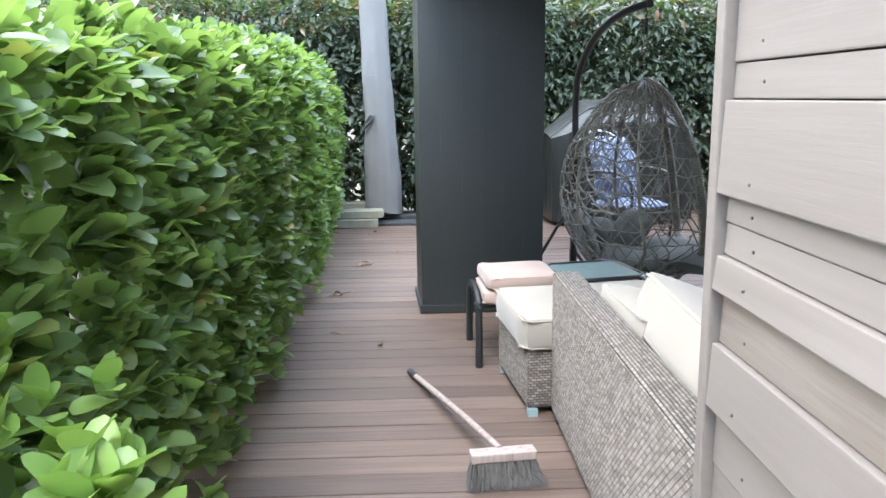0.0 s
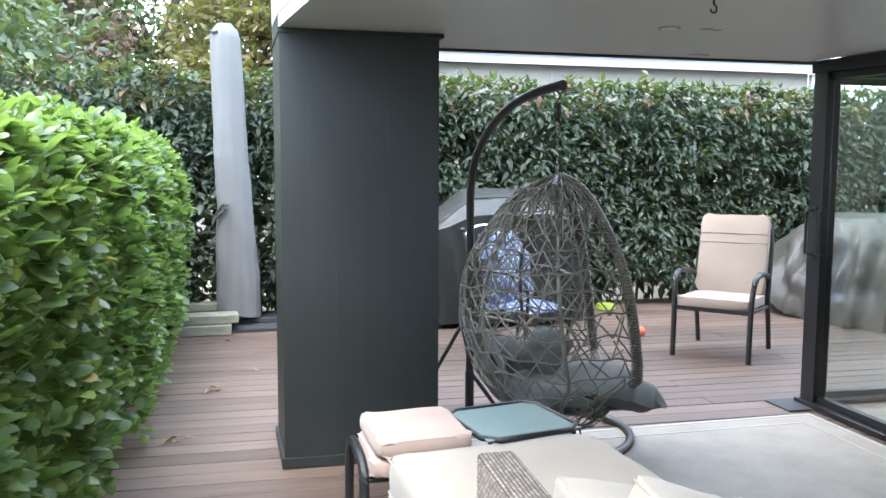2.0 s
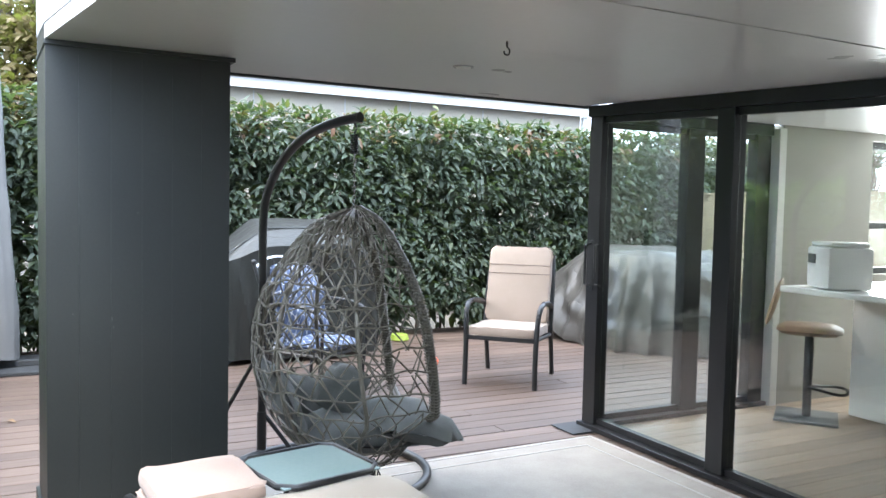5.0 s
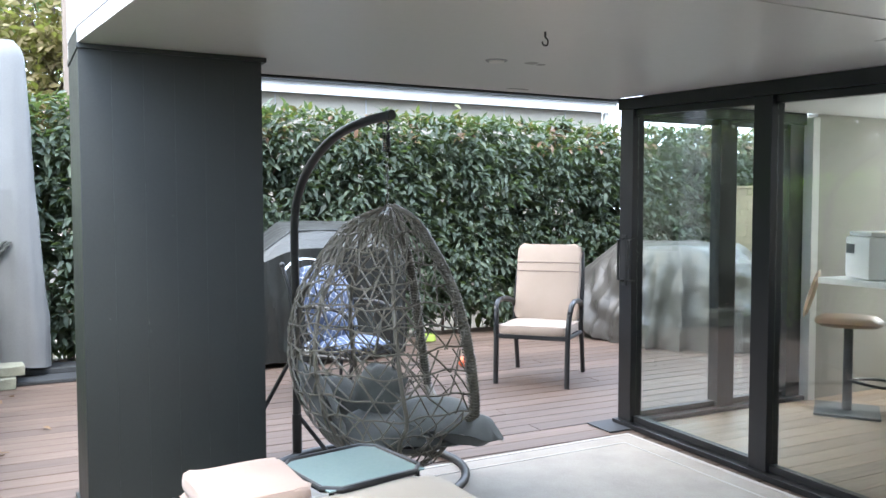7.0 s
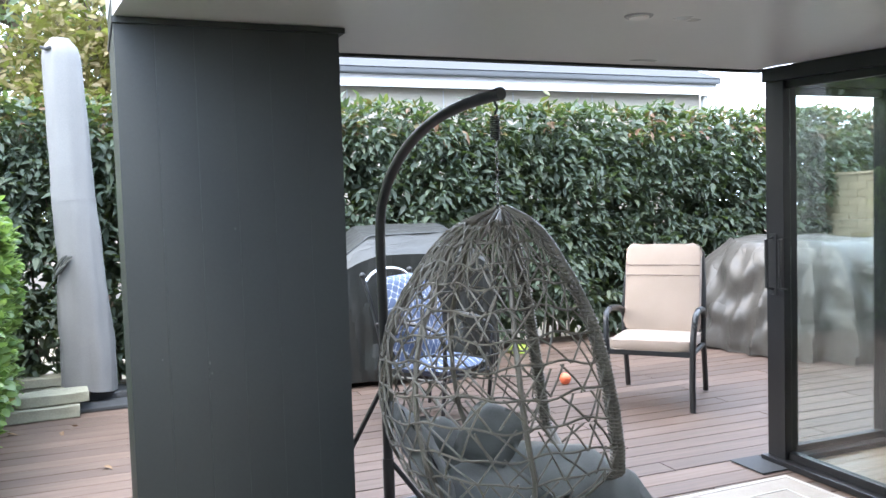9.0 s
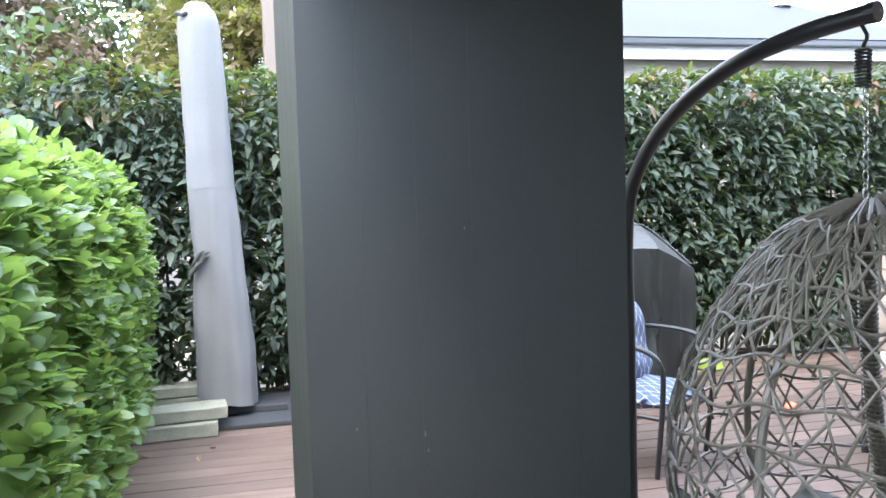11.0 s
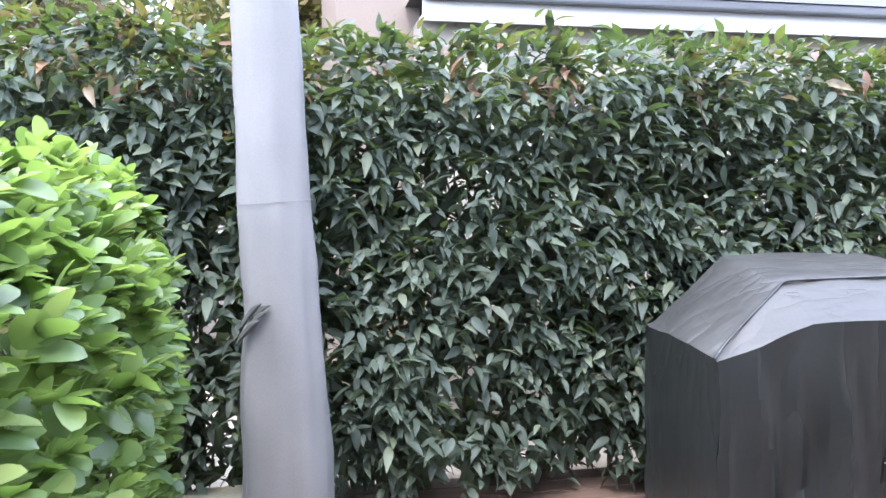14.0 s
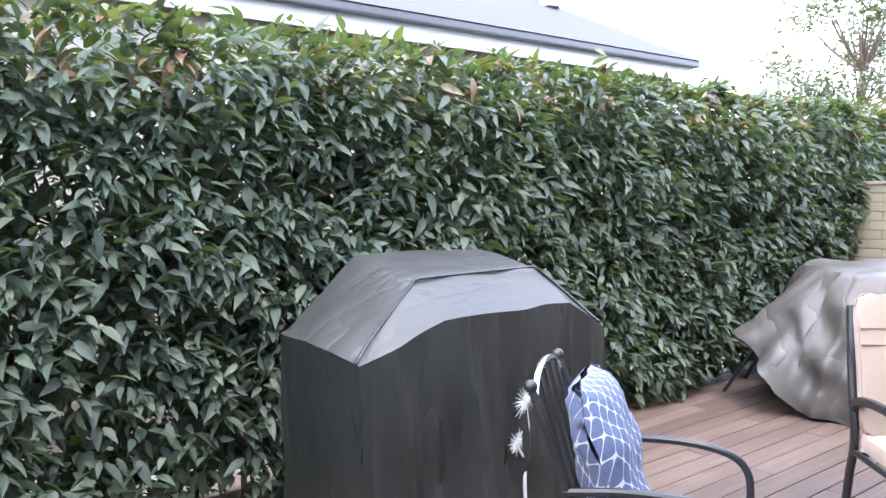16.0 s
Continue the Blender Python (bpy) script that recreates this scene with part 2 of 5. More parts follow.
M_BLUE = trellis_mat("blue_lattice_cloth")
M_UMB = paint("silver_grey_cover", (0.122, 0.122, 0.12), (0.168, 0.169, 0.166), 0.6, 1.5, 120, relief=0.1)
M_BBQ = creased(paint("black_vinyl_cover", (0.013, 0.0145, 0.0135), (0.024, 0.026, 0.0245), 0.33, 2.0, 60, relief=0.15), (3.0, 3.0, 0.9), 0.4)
# same cover vinyl in a paler tone, light from above put into the colour
M_BBQTOP = creased(paint("toplit_black_vinyl", (0.026, 0.027, 0.0255), (0.052, 0.053, 0.05), 0.5, 2.5, 60, relief=0.15), (1.6, 4.0, 3.0), 0.4)
M_TARP = creased(paint("taupe_tarpaulin", (0.058, 0.053, 0.046), (0.09, 0.084, 0.075), 0.42, 1.2, 60, relief=0.15), (2.2, 2.2, 1.5), 0.4)
M_PAVER = paint("mossy_concrete", (0.13, 0.13, 0.092), (0.26, 0.25, 0.19), 0.9, 6, 70, relief=0.6)
M_RUBBER = paint("black_rubber", (0.02, 0.022, 0.024), (0.04, 0.042, 0.045), 0.7, 5, 80)
M_TABLE = paint("frosted_teal_glass", (0.23, 0.32, 0.32), (0.27, 0.36, 0.36), 0.06, 3, 60, relief=0.0, coat=0.6)
M_STICK = wood("worn_broom_wood", (0.2, 0.15, 0.13), (0.32, 0.26, 0.23), (0.42, 0.36, 0.32), 0.7, 2, 0.1)
M_BRIST = paint("grey_bristle", (0.06, 0.055, 0.05), (0.13, 0.12, 0.11), 0.9, 30, 300)
M_BARK = paint("grey_brown_bark", (0.07, 0.05, 0.038), (0.17, 0.13, 0.1), 0.9, 9, 60, (1, 1, 0.3), 0.6)
M_SOIL = paint("dark_soil_and_litter", (0.03, 0.022, 0.015), (0.1, 0.075, 0.05), 0.95, 4, 60, relief=0.6)
M_GRAVEL = paint("pale_gravel", (0.3, 0.26, 0.2), (0.5, 0.44, 0.36), 0.95, 20, 90, relief=0.8)
M_CREAMW = wood("cream_painted_boards", (0.25, 0.207, 0.14), (0.285, 0.238, 0.162), (0.315, 0.265, 0.184), 0.7, 1, 0.06)
M_HOUSE = paint("beige_render", (0.3, 0.275, 0.235), (0.36, 0.33, 0.285), 0.85, 1, 60)
M_FASCIA = paint("white_fascia", (0.62, 0.62, 0.61), (0.7, 0.7, 0.69), 0.45, 2, 60, relief=0.03)
M_GUTTER = paint("dark_grey_gutter", (0.05, 0.055, 0.06), (0.08, 0.085, 0.09), 0.4)
M_GABLE = paint("pinkish_cream_render", (0.17, 0.135, 0.108), (0.21, 0.168, 0.136), 0.85, 1.2, 50, relief=0.1)
M_ROOF = paint("pale_grey_steel_roof", (0.068, 0.07, 0.073), (0.083, 0.086, 0.09), 0.75, 1, 40, relief=0.05)
M_ROOF.node_tree.nodes["Principled BSDF"].inputs["Specular IOR Level"].default_value = 0.12
M_WHITE = paint("white_plastic", (0.7, 0.69, 0.67), (0.78, 0.77, 0.75), 0.35, 4, 80, relief=0.02)
M_TAN = paint("tan_leather", (0.22, 0.13, 0.08), (0.3, 0.19, 0.12), 0.45, 5, 120)
M_LIME = paint("lime_plastic", (0.22, 0.3, 0.04), (0.28, 0.36, 0.06), 0.5)
M_CORAL = paint("coral_rubber", (0.75, 0.14, 0.06), (0.8, 0.18, 0.08), 0.5)
M_CHROME = paint("brushed_steel", (0.5, 0.5, 0.5), (0.6, 0.6, 0.6), 0.25, 5, 200, metal=1.0)
M_CHIP = paint("bare_chip", (0.1, 0.1, 0.09), (0.14, 0.14, 0.13), 0.7)
M_PRINT = paint("pale_grey_print", (0.42, 0.43, 0.42), (0.5, 0.51, 0.5), 0.6)
M_LAUREL = leaf_mat("laurel_leaf", [(0.0, (0.036, 0.053, 0.041)), (0.45, (0.054, 0.078, 0.057)), (0.86, (0.078, 0.107, 0.076)), (1.0, (0.12, 0.145, 0.092))], 0.62, 0.2)
M_FLUSH = leaf_mat("bronze_leaf", [(0.0, (0.12, 0.06, 0.04)), (0.4, (0.2, 0.105, 0.07)), (0.7, (0.12, 0.125, 0.055)), (1.0, (0.08, 0.13, 0.06))], 0.4, 0.25)
M_GRIS = leaf_mat("fresh_green_leaf", [(0.0, (0.095, 0.165, 0.075)), (0.4, (0.15, 0.24, 0.095)), (0.8, (0.215, 0.32, 0.12)), (0.985, (0.31, 0.4, 0.14)), (1.0, (0.36, 0.25, 0.09))], 0.34, 0.5)
M_YOUNG = leaf_mat("young_shoot_leaf", [(0.0, (0.16, 0.29, 0.08)), (0.5, (0.25, 0.41, 0.1)), (1.0, (0.36, 0.5, 0.13))], 0.4, 0.4)
M_GUM = leaf_mat("gum_leaf", [(0.0, (0.035, 0.045, 0.03)), (1.0, (0.09, 0.1, 0.065))], 0.6, 0.2)
M_TREE = leaf_mat("tree_leaf", [(0.0, (0.06, 0.09, 0.055)), (0.6, (0.1, 0.135, 0.08)), (1.0, (0.15, 0.175, 0.105))], 0.5, 0.3)
M_TREER = leaf_mat("autumn_red_leaf", [(0.0, (0.17, 0.1, 0.09)), (1.0, (0.3, 0.19, 0.17))], 0.55, 0.3)
M_TREEY = leaf_mat("autumn_gold_leaf", [(0.0, (0.15, 0.115, 0.05)), (1.0, (0.27, 0.215, 0.1))], 0.55, 0.35)
M_DEAD = paint("dry_leaf", (0.16, 0.1, 0.06), (0.3, 0.2, 0.12), 0.8, 30, 90)
M_JOINT = paint("ceiling_joint_paint", (0.56, 0.56, 0.56), (0.6, 0.6, 0.6), 0.5, 2, 60)


# ---- building blocks ----
def box(bm, x0, x1, y0, y1, z0, z1, bevel=0.0):
    r = bmesh.ops.create_cube(bm, size=1.0)
    vs = r["verts"]
    for v in vs:
        v.co = Vector((x0 + (v.co.x + 0.5) * (x1 - x0), y0 + (v.co.y + 0.5) * (y1 - y0), z0 + (v.co.z + 0.5) * (z1 - z0)))
    if bevel:
        es = list({e for v in vs for e in v.link_edges})
        bmesh.ops.bevel(bm, geom=es, offset=bevel, segments=2, affect="EDGES", profile=0.6)


def boxed(*args, bevel=0.0):
    bm = bmesh.new()
    box(bm, *args, bevel=bevel)
    return bm


def tube(bm, pts, r, seg=8, closed=False):
    """A round bar along points; r may be a list, one for each point."""
    pts = [Vector(p) for p in pts]
    n = len(pts)
    rings = []
    up = Vector((0.13, 0.31, 0.94))
    for i, p in enumerate(pts):
        a = pts[(i - 1) % n] if (closed or i > 0) else p
        c = pts[(i + 1) % n] if (closed or i < n - 1) else p
        d = (c - a).normalized()
        s = d.cross(up)
        if s.length < 0.05:
            s = d.cross(Vector((1, 0, 0)))
        s.normalize()
        w = s.cross(d).normalized()
        rad = r[i] if isinstance(r, (list, tuple)) else r
        rings.append([bm.verts.new(p + (s * math.cos(k * math.tau / seg) + w * math.sin(k * math.tau / seg)) * rad) for k in range(seg)])
    for i in range(n if closed else n - 1):
        a, c = rings[i], rings[(i + 1) % n]
        for k in range(seg):
            bm.faces.new((a[k], a[(k + 1) % seg], c[(k + 1) % seg], c[k]))
    if not closed:
        bm.faces.new(rings[0][::-1])
        bm.faces.new(rings[-1])


def tubed(pts, r, seg=8, closed=False):
    bm = bmesh.new()
    tube(bm, pts, r, seg, closed)
    return bm


def curve_pts(ctrl, steps=6):
    """A smooth line through control points."""
    c = [Vector(p) for p in ctrl]
    c = [c[0] * 2 - c[1]] + c + [c[-1] * 2 - c[-2]]
    out = []
    for i in range(1, len(c) - 2):
        for k in range(steps):
            t = k / steps
            p0, p1, p2, p3 = c[i - 1], c[i], c[i + 1], c[i + 2]
            out.append(0.5 * ((2 * p1) + (p2 - p0) * t + (2 * p0 - 5 * p1 + 4 * p2 - p3) * t * t + (3 * p1 - p0 - 3 * p2 + p3) * t ** 3))
    out.append(c[-2])
    return out


def pillow(bm, sx, sy, sz, m=None, n=10, square=5.0, puff=0.25, crumple=0.0, seed=0.0):
    """A stuffed cushion: rounded block, fuller in the middle, with soft creases."""
    r = bmesh.ops.create_grid(bm, x_segments=n, y_segments=n, size=1.0)
    top = r["verts"]
    r2 = bmesh.ops.create_grid(bm, x_segments=n, y_segments=n, size=1.0)
    bot = r2["verts"]
    bmesh.ops.reverse_faces(bm, faces=list({f for v in bot for f in v.link_faces}))
    for vs, sg in ((top, 1), (bot, -1)):
        for v in vs:
            x, y = v.co.x, v.co.y
            d = (abs(x) ** square + abs(y) ** square) ** (1 / square)
            edge = max(0.0, 1 - d ** 6)
            h = sg * (0.5 * (1 - puff) * edge ** 0.35 + 0.5 * puff * (1 - x * x) * (1 - y * y))
            px, py = x, y
            k = max(abs(x), abs(y))
            if k > 0:
                rr = k / max(d, 1e-6)
                px, py = x * (0.35 + 0.65 * rr), y * (0.35 + 0.65 * rr)
            w = noise.noise(Vector((x * 2.2 + seed, y * 2.2, sg * 2.0 + seed))) * crumple
            v.co = Vector((px * sx / 2, py * sy / 2, h * sz + w * sz))
    vs = top + bot
    bmesh.ops.remove_doubles(bm, verts=vs, dist=0.001)
    if m is not None:
        bm.verts.ensure_lookup_table()
        bmesh.ops.transform(bm, matrix=m, verts=[v for v in vs if v.is_valid])


def pillowed(*args, **kw):
    bm = bmesh.new()
    pillow(bm, *args, **kw)
    return bm


def part(name, bm, material, parent=None, label="", smooth=False, at=None):
    """One mesh object, under a thing or a part when parent is given."""
    me = bpy.data.meshes.new(name)
    bmesh.ops.recalc_face_normals(bm, faces=bm.faces)
    bm.to_mesh(me)
    bm.free()
    if smooth:
        for p in me.polygons:
            p.use_smooth = True
        me.set_sharp_from_angle(angle=radians(42))
    me.materials.append(material)
    ob = new(name, me)
    if parent is not None:
        ob.parent = parent
    if at is not None:
        ob.matrix_basis = at
    if label:
        ob["label"] = label
    return ob


def thing(name, place, label, category, group="", turn=0.0, kind=""):
    e = new(name)
    e.empty_display_size = 0.1
    e.matrix_basis = pose(*place, 0, 0, turn)
    return tagged(e, label, category, group, kind)


def share(name, mesh, parent, m):
    ob = new(name, mesh)
    ob.parent = parent
    ob.matrix_basis = m
    return ob


def structure(name, bm, material, label, smooth=False):
    return tagged(part(name, bm, material, smooth=smooth), label, kind="structure")


# ---- ground, walls, roof ----
CEIL = 2.062


def rake(y):
    """Rise of the ceiling towards the hedge, above its height at the pillar."""
    return 0.047 * (max(y, 1.5) - 5.4)


def raked(ob):
    """Lets the upper part of a built piece follow the slope of the ceiling."""
    m = ob.matrix_world if ob.parent is None else ob.parent.matrix_basis @ ob.matrix_basis
    for v in ob.data.vertices:
        if v.co.z > 1.4:
            v.co.z += rake((m @ v.co).y)
    return ob


structure("ground", boxed(-60, 80, -30, 140, -0.6, -0.12), M_SOIL, "dark soil and leaf litter reaching to the horizon")
structure("gravel_strip", boxed(-3, 8.0, 9.95, 13.5, -0.12, -0.05), M_GRAVEL, "pale gravel strip behind the tall hedge")
structure("garden_bed", boxed(-2.2, -0.4, -2.5, 9.0, -0.12, -0.03), M_SOIL, "dark soil bed under the clipped hedge")
deck = structure("deck", boxed(-0.42, 8.0, -2.5, 9.93, -0.12, -0.028), M_JOIST, "weathered reddish-brown hardwood deck boards with dark gaps")

# upper storey over the terrace and its ceiling
def slab(x0, x1, y0, y1, z0, z1):
    bm = boxed(x0, x1, y0, y1, z0, z1)
    if y0 < 1.5 < y1:
        bmesh.ops.bisect_plane(bm, geom=bm.verts[:] + bm.edges[:] + bm.faces[:], plane_co=(0, 1.5, 0), plane_no=(0, 1, 0))
    return bm


def prism(outline, z0, z1):
    bm = bmesh.new()
    lo = [bm.verts.new((x, y, z0)) for x, y in outline]
    hi = [bm.verts.new((x, y, z1)) for x, y in outline]
    n = len(outline)
    bm.faces.new(lo[::-1])
    bm.faces.new(hi)
    for k in range(n):
        bm.faces.new((lo[k], lo[(k + 1) % n], hi[(k + 1) % n], hi[k]))
    return bm


raked(structure("ceiling", prism([(0.5, 5.4), (0.47, 5.98), (3.64, 5.98), (3.64, 1.93), (0.985, 1.96)], CEIL, CEIL + 0.06), M_CEIL, "flat pale grey painted terrace ceiling with fine joints"))
raked(structure("upper_wall", prism([(0.498, 5.396), (0.468, 5.9), (8.3, 5.9), (8.3, 1.95), (0.985, 1.955)], CEIL + 0.063, 4.2), M_UPPER, "pale grey cladding of the upper storey"))
structure("upper_wall_west", boxed(1.0, 8.3, -2.5, 1.94, CEIL - 0.185, 4.0), M_UPPER, "pale grey cladding over the weatherboards")
raked(structure("roof_trim", boxed(1.25, 3.7, 5.982, 6.02, CEIL - 0.012, CEIL + 0.075), M_BLACK, "black metal edge trim at the end of the ceiling"))
bmj = bmesh.new()
for y in (2.3, 3.5):
    box(bmj, 1.0, 3.62, y - 0.003, y + 0.003, CEIL - 0.0025, CEIL - 0.0005)
raked(structure("ceiling_joint", bmj, M_JOINT, "fine joints between the ceiling sheets"))

# weatherboard house corner beside the start of the walk
wall_w = structure("wall_west", boxed(1.02, 1.2, -2.5, 1.955, 0, CEIL - 0.19), M_BOARD, "taupe painted timber weatherboards with exposed nail heads")
wall_s = structure("wall_south", boxed(1.2, 3.6, 1.7, 1.92, 0, CEIL - 0.19), M_BOARD, "taupe painted weatherboards behind the sofa")
structure("corner_trim", boxed(0.964, 1.06, 1.957, 1.99, 0, CEIL - 0.17, bevel=0.004), M_BOARD, "taupe corner stop of the weatherboards")
structure("wall_back", boxed(-2.6, 1.0, -2.7, -2.5, 0, 2.6), M_BOARD, "plain taupe wall closing the passage")
BOARDS = [(0.0, 0.13, True), (0.13, 0.26, False), (0.26, 0.37, True), (0.37, 0.48, False), (0.48, 0.57, True), (0.57, 0.68, False), (0.68, 0.786, False),
          (0.786, 0.9, True), (0.9, 0.993, False), (0.993, 1.053, True), (1.053, 1.108, False), (1.108, 1.155, False), (1.155, 1.308, True),
          (1.308, 1.365, False), (1.365, 1.52, False), (1.52, 1.66, True), (1.66, CEIL - 0.19, False)]
for k, (z, z1, proud) in enumerate(BOARDS):
    face = 0.966 if proud else 0.984
    bm = bmesh.new()
    box(bm, face, 1.018, -2.45, 1.955, z + 0.001, z1 - 0.001, bevel=0.003)
    for v in bm.verts:
        if v.co.z > (z + z1) / 2 and v.co.x < 1.0:
            v.co.x += 0.006 if proud else 0.003
    o = part("board", bm, M_BARE if abs(z - 0.9) < 0.01 else M_BOARD, wall_w)
    for yy in (1.83 + 0.012 * (k % 3), 1.0, 0.1):
        bm = bmesh.new()
        zz = z + min(0.028, (z1 - z) * 0.45)
        tube(bm, [(face + 0.006, yy, zz), (face - 0.0012, yy, zz)], 0.0028, 8)
        part("nail", bm, M_GUTTER, o)

# black pillar with vertical boards
PX0, PX1, PY0, PY1 = 0.5, 1.243, 5.403, 5.895
pillar = thing("pillar", ((PX0 + PX1) / 2, (PY0 + PY1) / 2, 0), "tall charcoal-painted pillar clad in vertical boards with scuffs", "pillar", kind="structure")
cx, cy = (PX0 + PX1) / 2, (PY0 + PY1) / 2
part("core", boxed(PX0 - cx + 0.012, PX1 - cx - 0.012, PY0 - cy + 0.012, PY1 - cy - 0.012, 0, 4.0), M_BLACK, pillar)
part("skirting", boxed(PX0 - cx - 0.014, PX1 - cx + 0.014, PY0 - cy - 0.014, PY1 - cy + 0.014, 0.004, 0.055, bevel=0.004), M_BLACK, pillar)
part("top_flange", boxed(PX0 - cx - 0.005, PX1 - cx + 0.02, PY0 - cy - 0.012, PY1 - cy, CEIL - 0.022, CEIL - 0.003), M_BLACK, pillar)
nb = 6
for i in range(nb):
    w = (PX1 - PX0) / nb
    x0 = PX0 - cx + i * w
    part("board", boxed(x0 + 0.0001, x0 + w - 0.0001, PY0 - cy, PY0 - cy + 0.0115, 0.056, 2.06, bevel=0.0005), M_BLACK, pillar)
nb = 4
for i in range(nb):
    w = (PY1 - PY0) / nb
    y0 = PY0 - cy + i * w
    part("board", boxed(PX0 - cx, PX0 - cx + 0.0115, y0 + 0.0006 + (0.013 if i == 0 else 0), y0 + w - 0.0006, 0.056, 3.9, bevel=0.0007), M_BLACK, pillar)
    part("board", boxed(PX1 - cx - 0.0115, PX1 - cx, y0 + 0.0006 + (0.013 if i == 0 else 0), y0 + w - 0.0006, 0.056, 2.06, bevel=0.0007), M_BLACK, pillar)
random.seed(8)
for (x, z, h) in ((0.751, 0.905, 0.011), (0.757, 0.868, 0.007), (0.855, 1.36, 0.005), (0.6, 0.93, 0.005)):
    part("scuff", boxed(x - cx - 0.0013, x - cx + 0.0013, PY0 - cy - 0.0006, PY0 - cy + 0.001, z - h / 2, z + h / 2, bevel=0.0004), M_CHIP, pillar, "pale paint chip")
for (y, z) in ((5.43, 1.33), (5.44, 1.06), (5.62, 1.44), (5.8, 1.1), (5.43, 1.5)):
    part("scuff", boxed(PX0 - cx - 0.0006, PX0 - cx + 0.001, y - cy - 0.0015, y - cy + 0.0015, z - 0.003, z + 0.003, bevel=0.0004), M_CHIP, pillar, "pale paint chip")

# the pillar stands a little askew in plan
for o in pillar.children:
    for v in o.data.vertices:
        v.co.x -= 0.06 * (v.co.y + cy - PY0)

# ---- glazed room ----
GX, GY = 3.68, 5.87
structure("floor", boxed(GX - 0.03, 8.2, 1.7, GY + 0.02, -0.02, -0.005), M_JOIST, "pale oak boards inside the glazed room")
raked(structure("room_ceiling", slab(GX + 0.07, 8.2, 1.7, GY - 0.04, CEIL - 0.02, CEIL + 0.05), M_CEIL, "flat white ceiling of the glazed room"))
structure("wall_north", boxed(5.305, 6.3, GY - 0.08, GY + 0.08, 0, CEIL), M_WALL, "pale plastered wall beside the glazing")
structure("wall_north_under", boxed(6.3, 8.0, GY - 0.08, GY + 0.08, 0, 0.95), M_WALL, "pale plastered wall below a window")
structure("wall_north_over", boxed(6.3, 8.0, GY - 0.08, GY + 0.08, 2.0, CEIL), M_WALL, "pale plastered wall above a window")
structure("wall_east", boxed(8.0, 8.2, 1.7, GY + 0.08, 0, CEIL), M_WALL, "pale plastered end wall of the room")
structure("wall_room_south", boxed(GX, 8.0, 1.7, 1.88, 0, CEIL), M_WALL, "pale plastered wall closing the room")
structure("outer_wall_north", boxed(5.305, 8.2, GY + 0.082, GY + 0.12, 0, 0.93), M_BLACK, "charcoal cladding outside the room")
structure("jamb_trim", boxed(5.235, 5.303, GY - 0.1, GY + 0.05, 0, CEIL - 0.03), M_FASCIA, "white door jamb")
# oak boards
bm0 = boxed(-0.9, 0.9, -0.0645, 0.0645, -0.0045, 0.004, bevel=0.0006)
oak = bpy.data.meshes.new("oak_board")
bm0.to_mesh(oak); bm0.free()
oak.materials.append(M_OAK)
fl = bpy.data.objects["floor"]
random.seed(2)
y = 1.95
row = 0
while y < GY - 0.08:
    for c in range(3):
        xx = GX + 0.98 + c * 1.803
        if xx + 0.9 < 9.2:
            share("board", oak, fl, pose(xx, y, 0.002, 0, 0, 0 if (row + c) % 2 else 180))
    y += 0.1315
    row += 1


def glazing(name, label, p0, p1, posts, head=0.075):
    """A glazed wall from p0 to p1 on the plan, with posts at the given distances along it."""
    a, c = Vector((*p0, 0)), Vector((*p1, 0))
    d = (c - a)
    L = d.length
    ang = math.degrees(math.atan2(d.y, d.x))
    root = thing(name, (a.x, a.y, 0), label, "sliding door", turn=ang, kind="structure")
    part("sill", boxed(-0.05, L, -0.075, 0.06, 0.004, 0.035, bevel=0.003), M_FRAME, root)
    part("head_rail", boxed(-0.05, L, -0.05, 0.05, CEIL - head, CEIL - 0.003, bevel=0.003), M_FRAME, root)
    for s, w in posts:
        part("post", boxed(s - w / 2, s + w / 2, -0.045, 0.045, 0.036, CEIL - head - 0.001, bevel=0.003), M_FRAME, root)
    for (s0, w0), (s1, w1) in zip(posts, posts[1:]):
        x0, x1 = s0 + w0 / 2, s1 - w1 / 2
        part("bottom_rail", boxed(x0 + 0.001, x1 - 0.001, -0.022, 0.022, 0.036, 0.075, bevel=0.003), M_FRAME, root)
        part("top_rail", boxed(x0 + 0.001, x1 - 0.001, -0.022, 0.022, CEIL - head - 0.04, CEIL - head - 0.001, bevel=0.003), M_FRAME, root)
        g = part("pane", boxed(x0 + 0.001, x1 - 0.001, -0.004, 0.004, 0.076, CEIL - head - 0.041), M_GLASS, root, "clear glass pane")
        g.visible_shadow = False
    return root


door = glazing("door_1", "black aluminium sliding door with clear glass panes", (GX, GY), (GX, 1.9), [(0.03, 0.12), (1.1, 0.115), (2.25, 0.1), (3.9, 0.1)])
for o in door.children:
    raked(o)
# a pull handle on the corner post
hb = bmesh.new()
tube(hb, [(0.02, -0.05, 0.93), (0.02, -0.095, 0.94), (0.02, -0.095, 1.19), (0.02, -0.05, 1.2)], 0.009, 8)
box(hb, -0.005, 0.045, -0.052, -0.046, 0.9, 1.22, bevel=0.002)
part("handle", hb, M_METAL, door, "black pull handle")
hb = bmesh.new()
tube(hb, [(0.085, -0.02, 0.93), (0.085, -0.07, 0.94), (0.085, -0.07, 1.19), (0.085, -0.02, 1.2)], 0.009, 8)
part("handle", hb, M_METAL, door, "black pull handle")
door2 = glazing("door_2", "black aluminium sliding door facing the hedge", (GX + 0.06, GY), (5.23, GY), [(0.0, 0.03), (0.75, 0.15), (1.4, 0.14)], head=0.1)
for o in door2.children:
    raked(o)
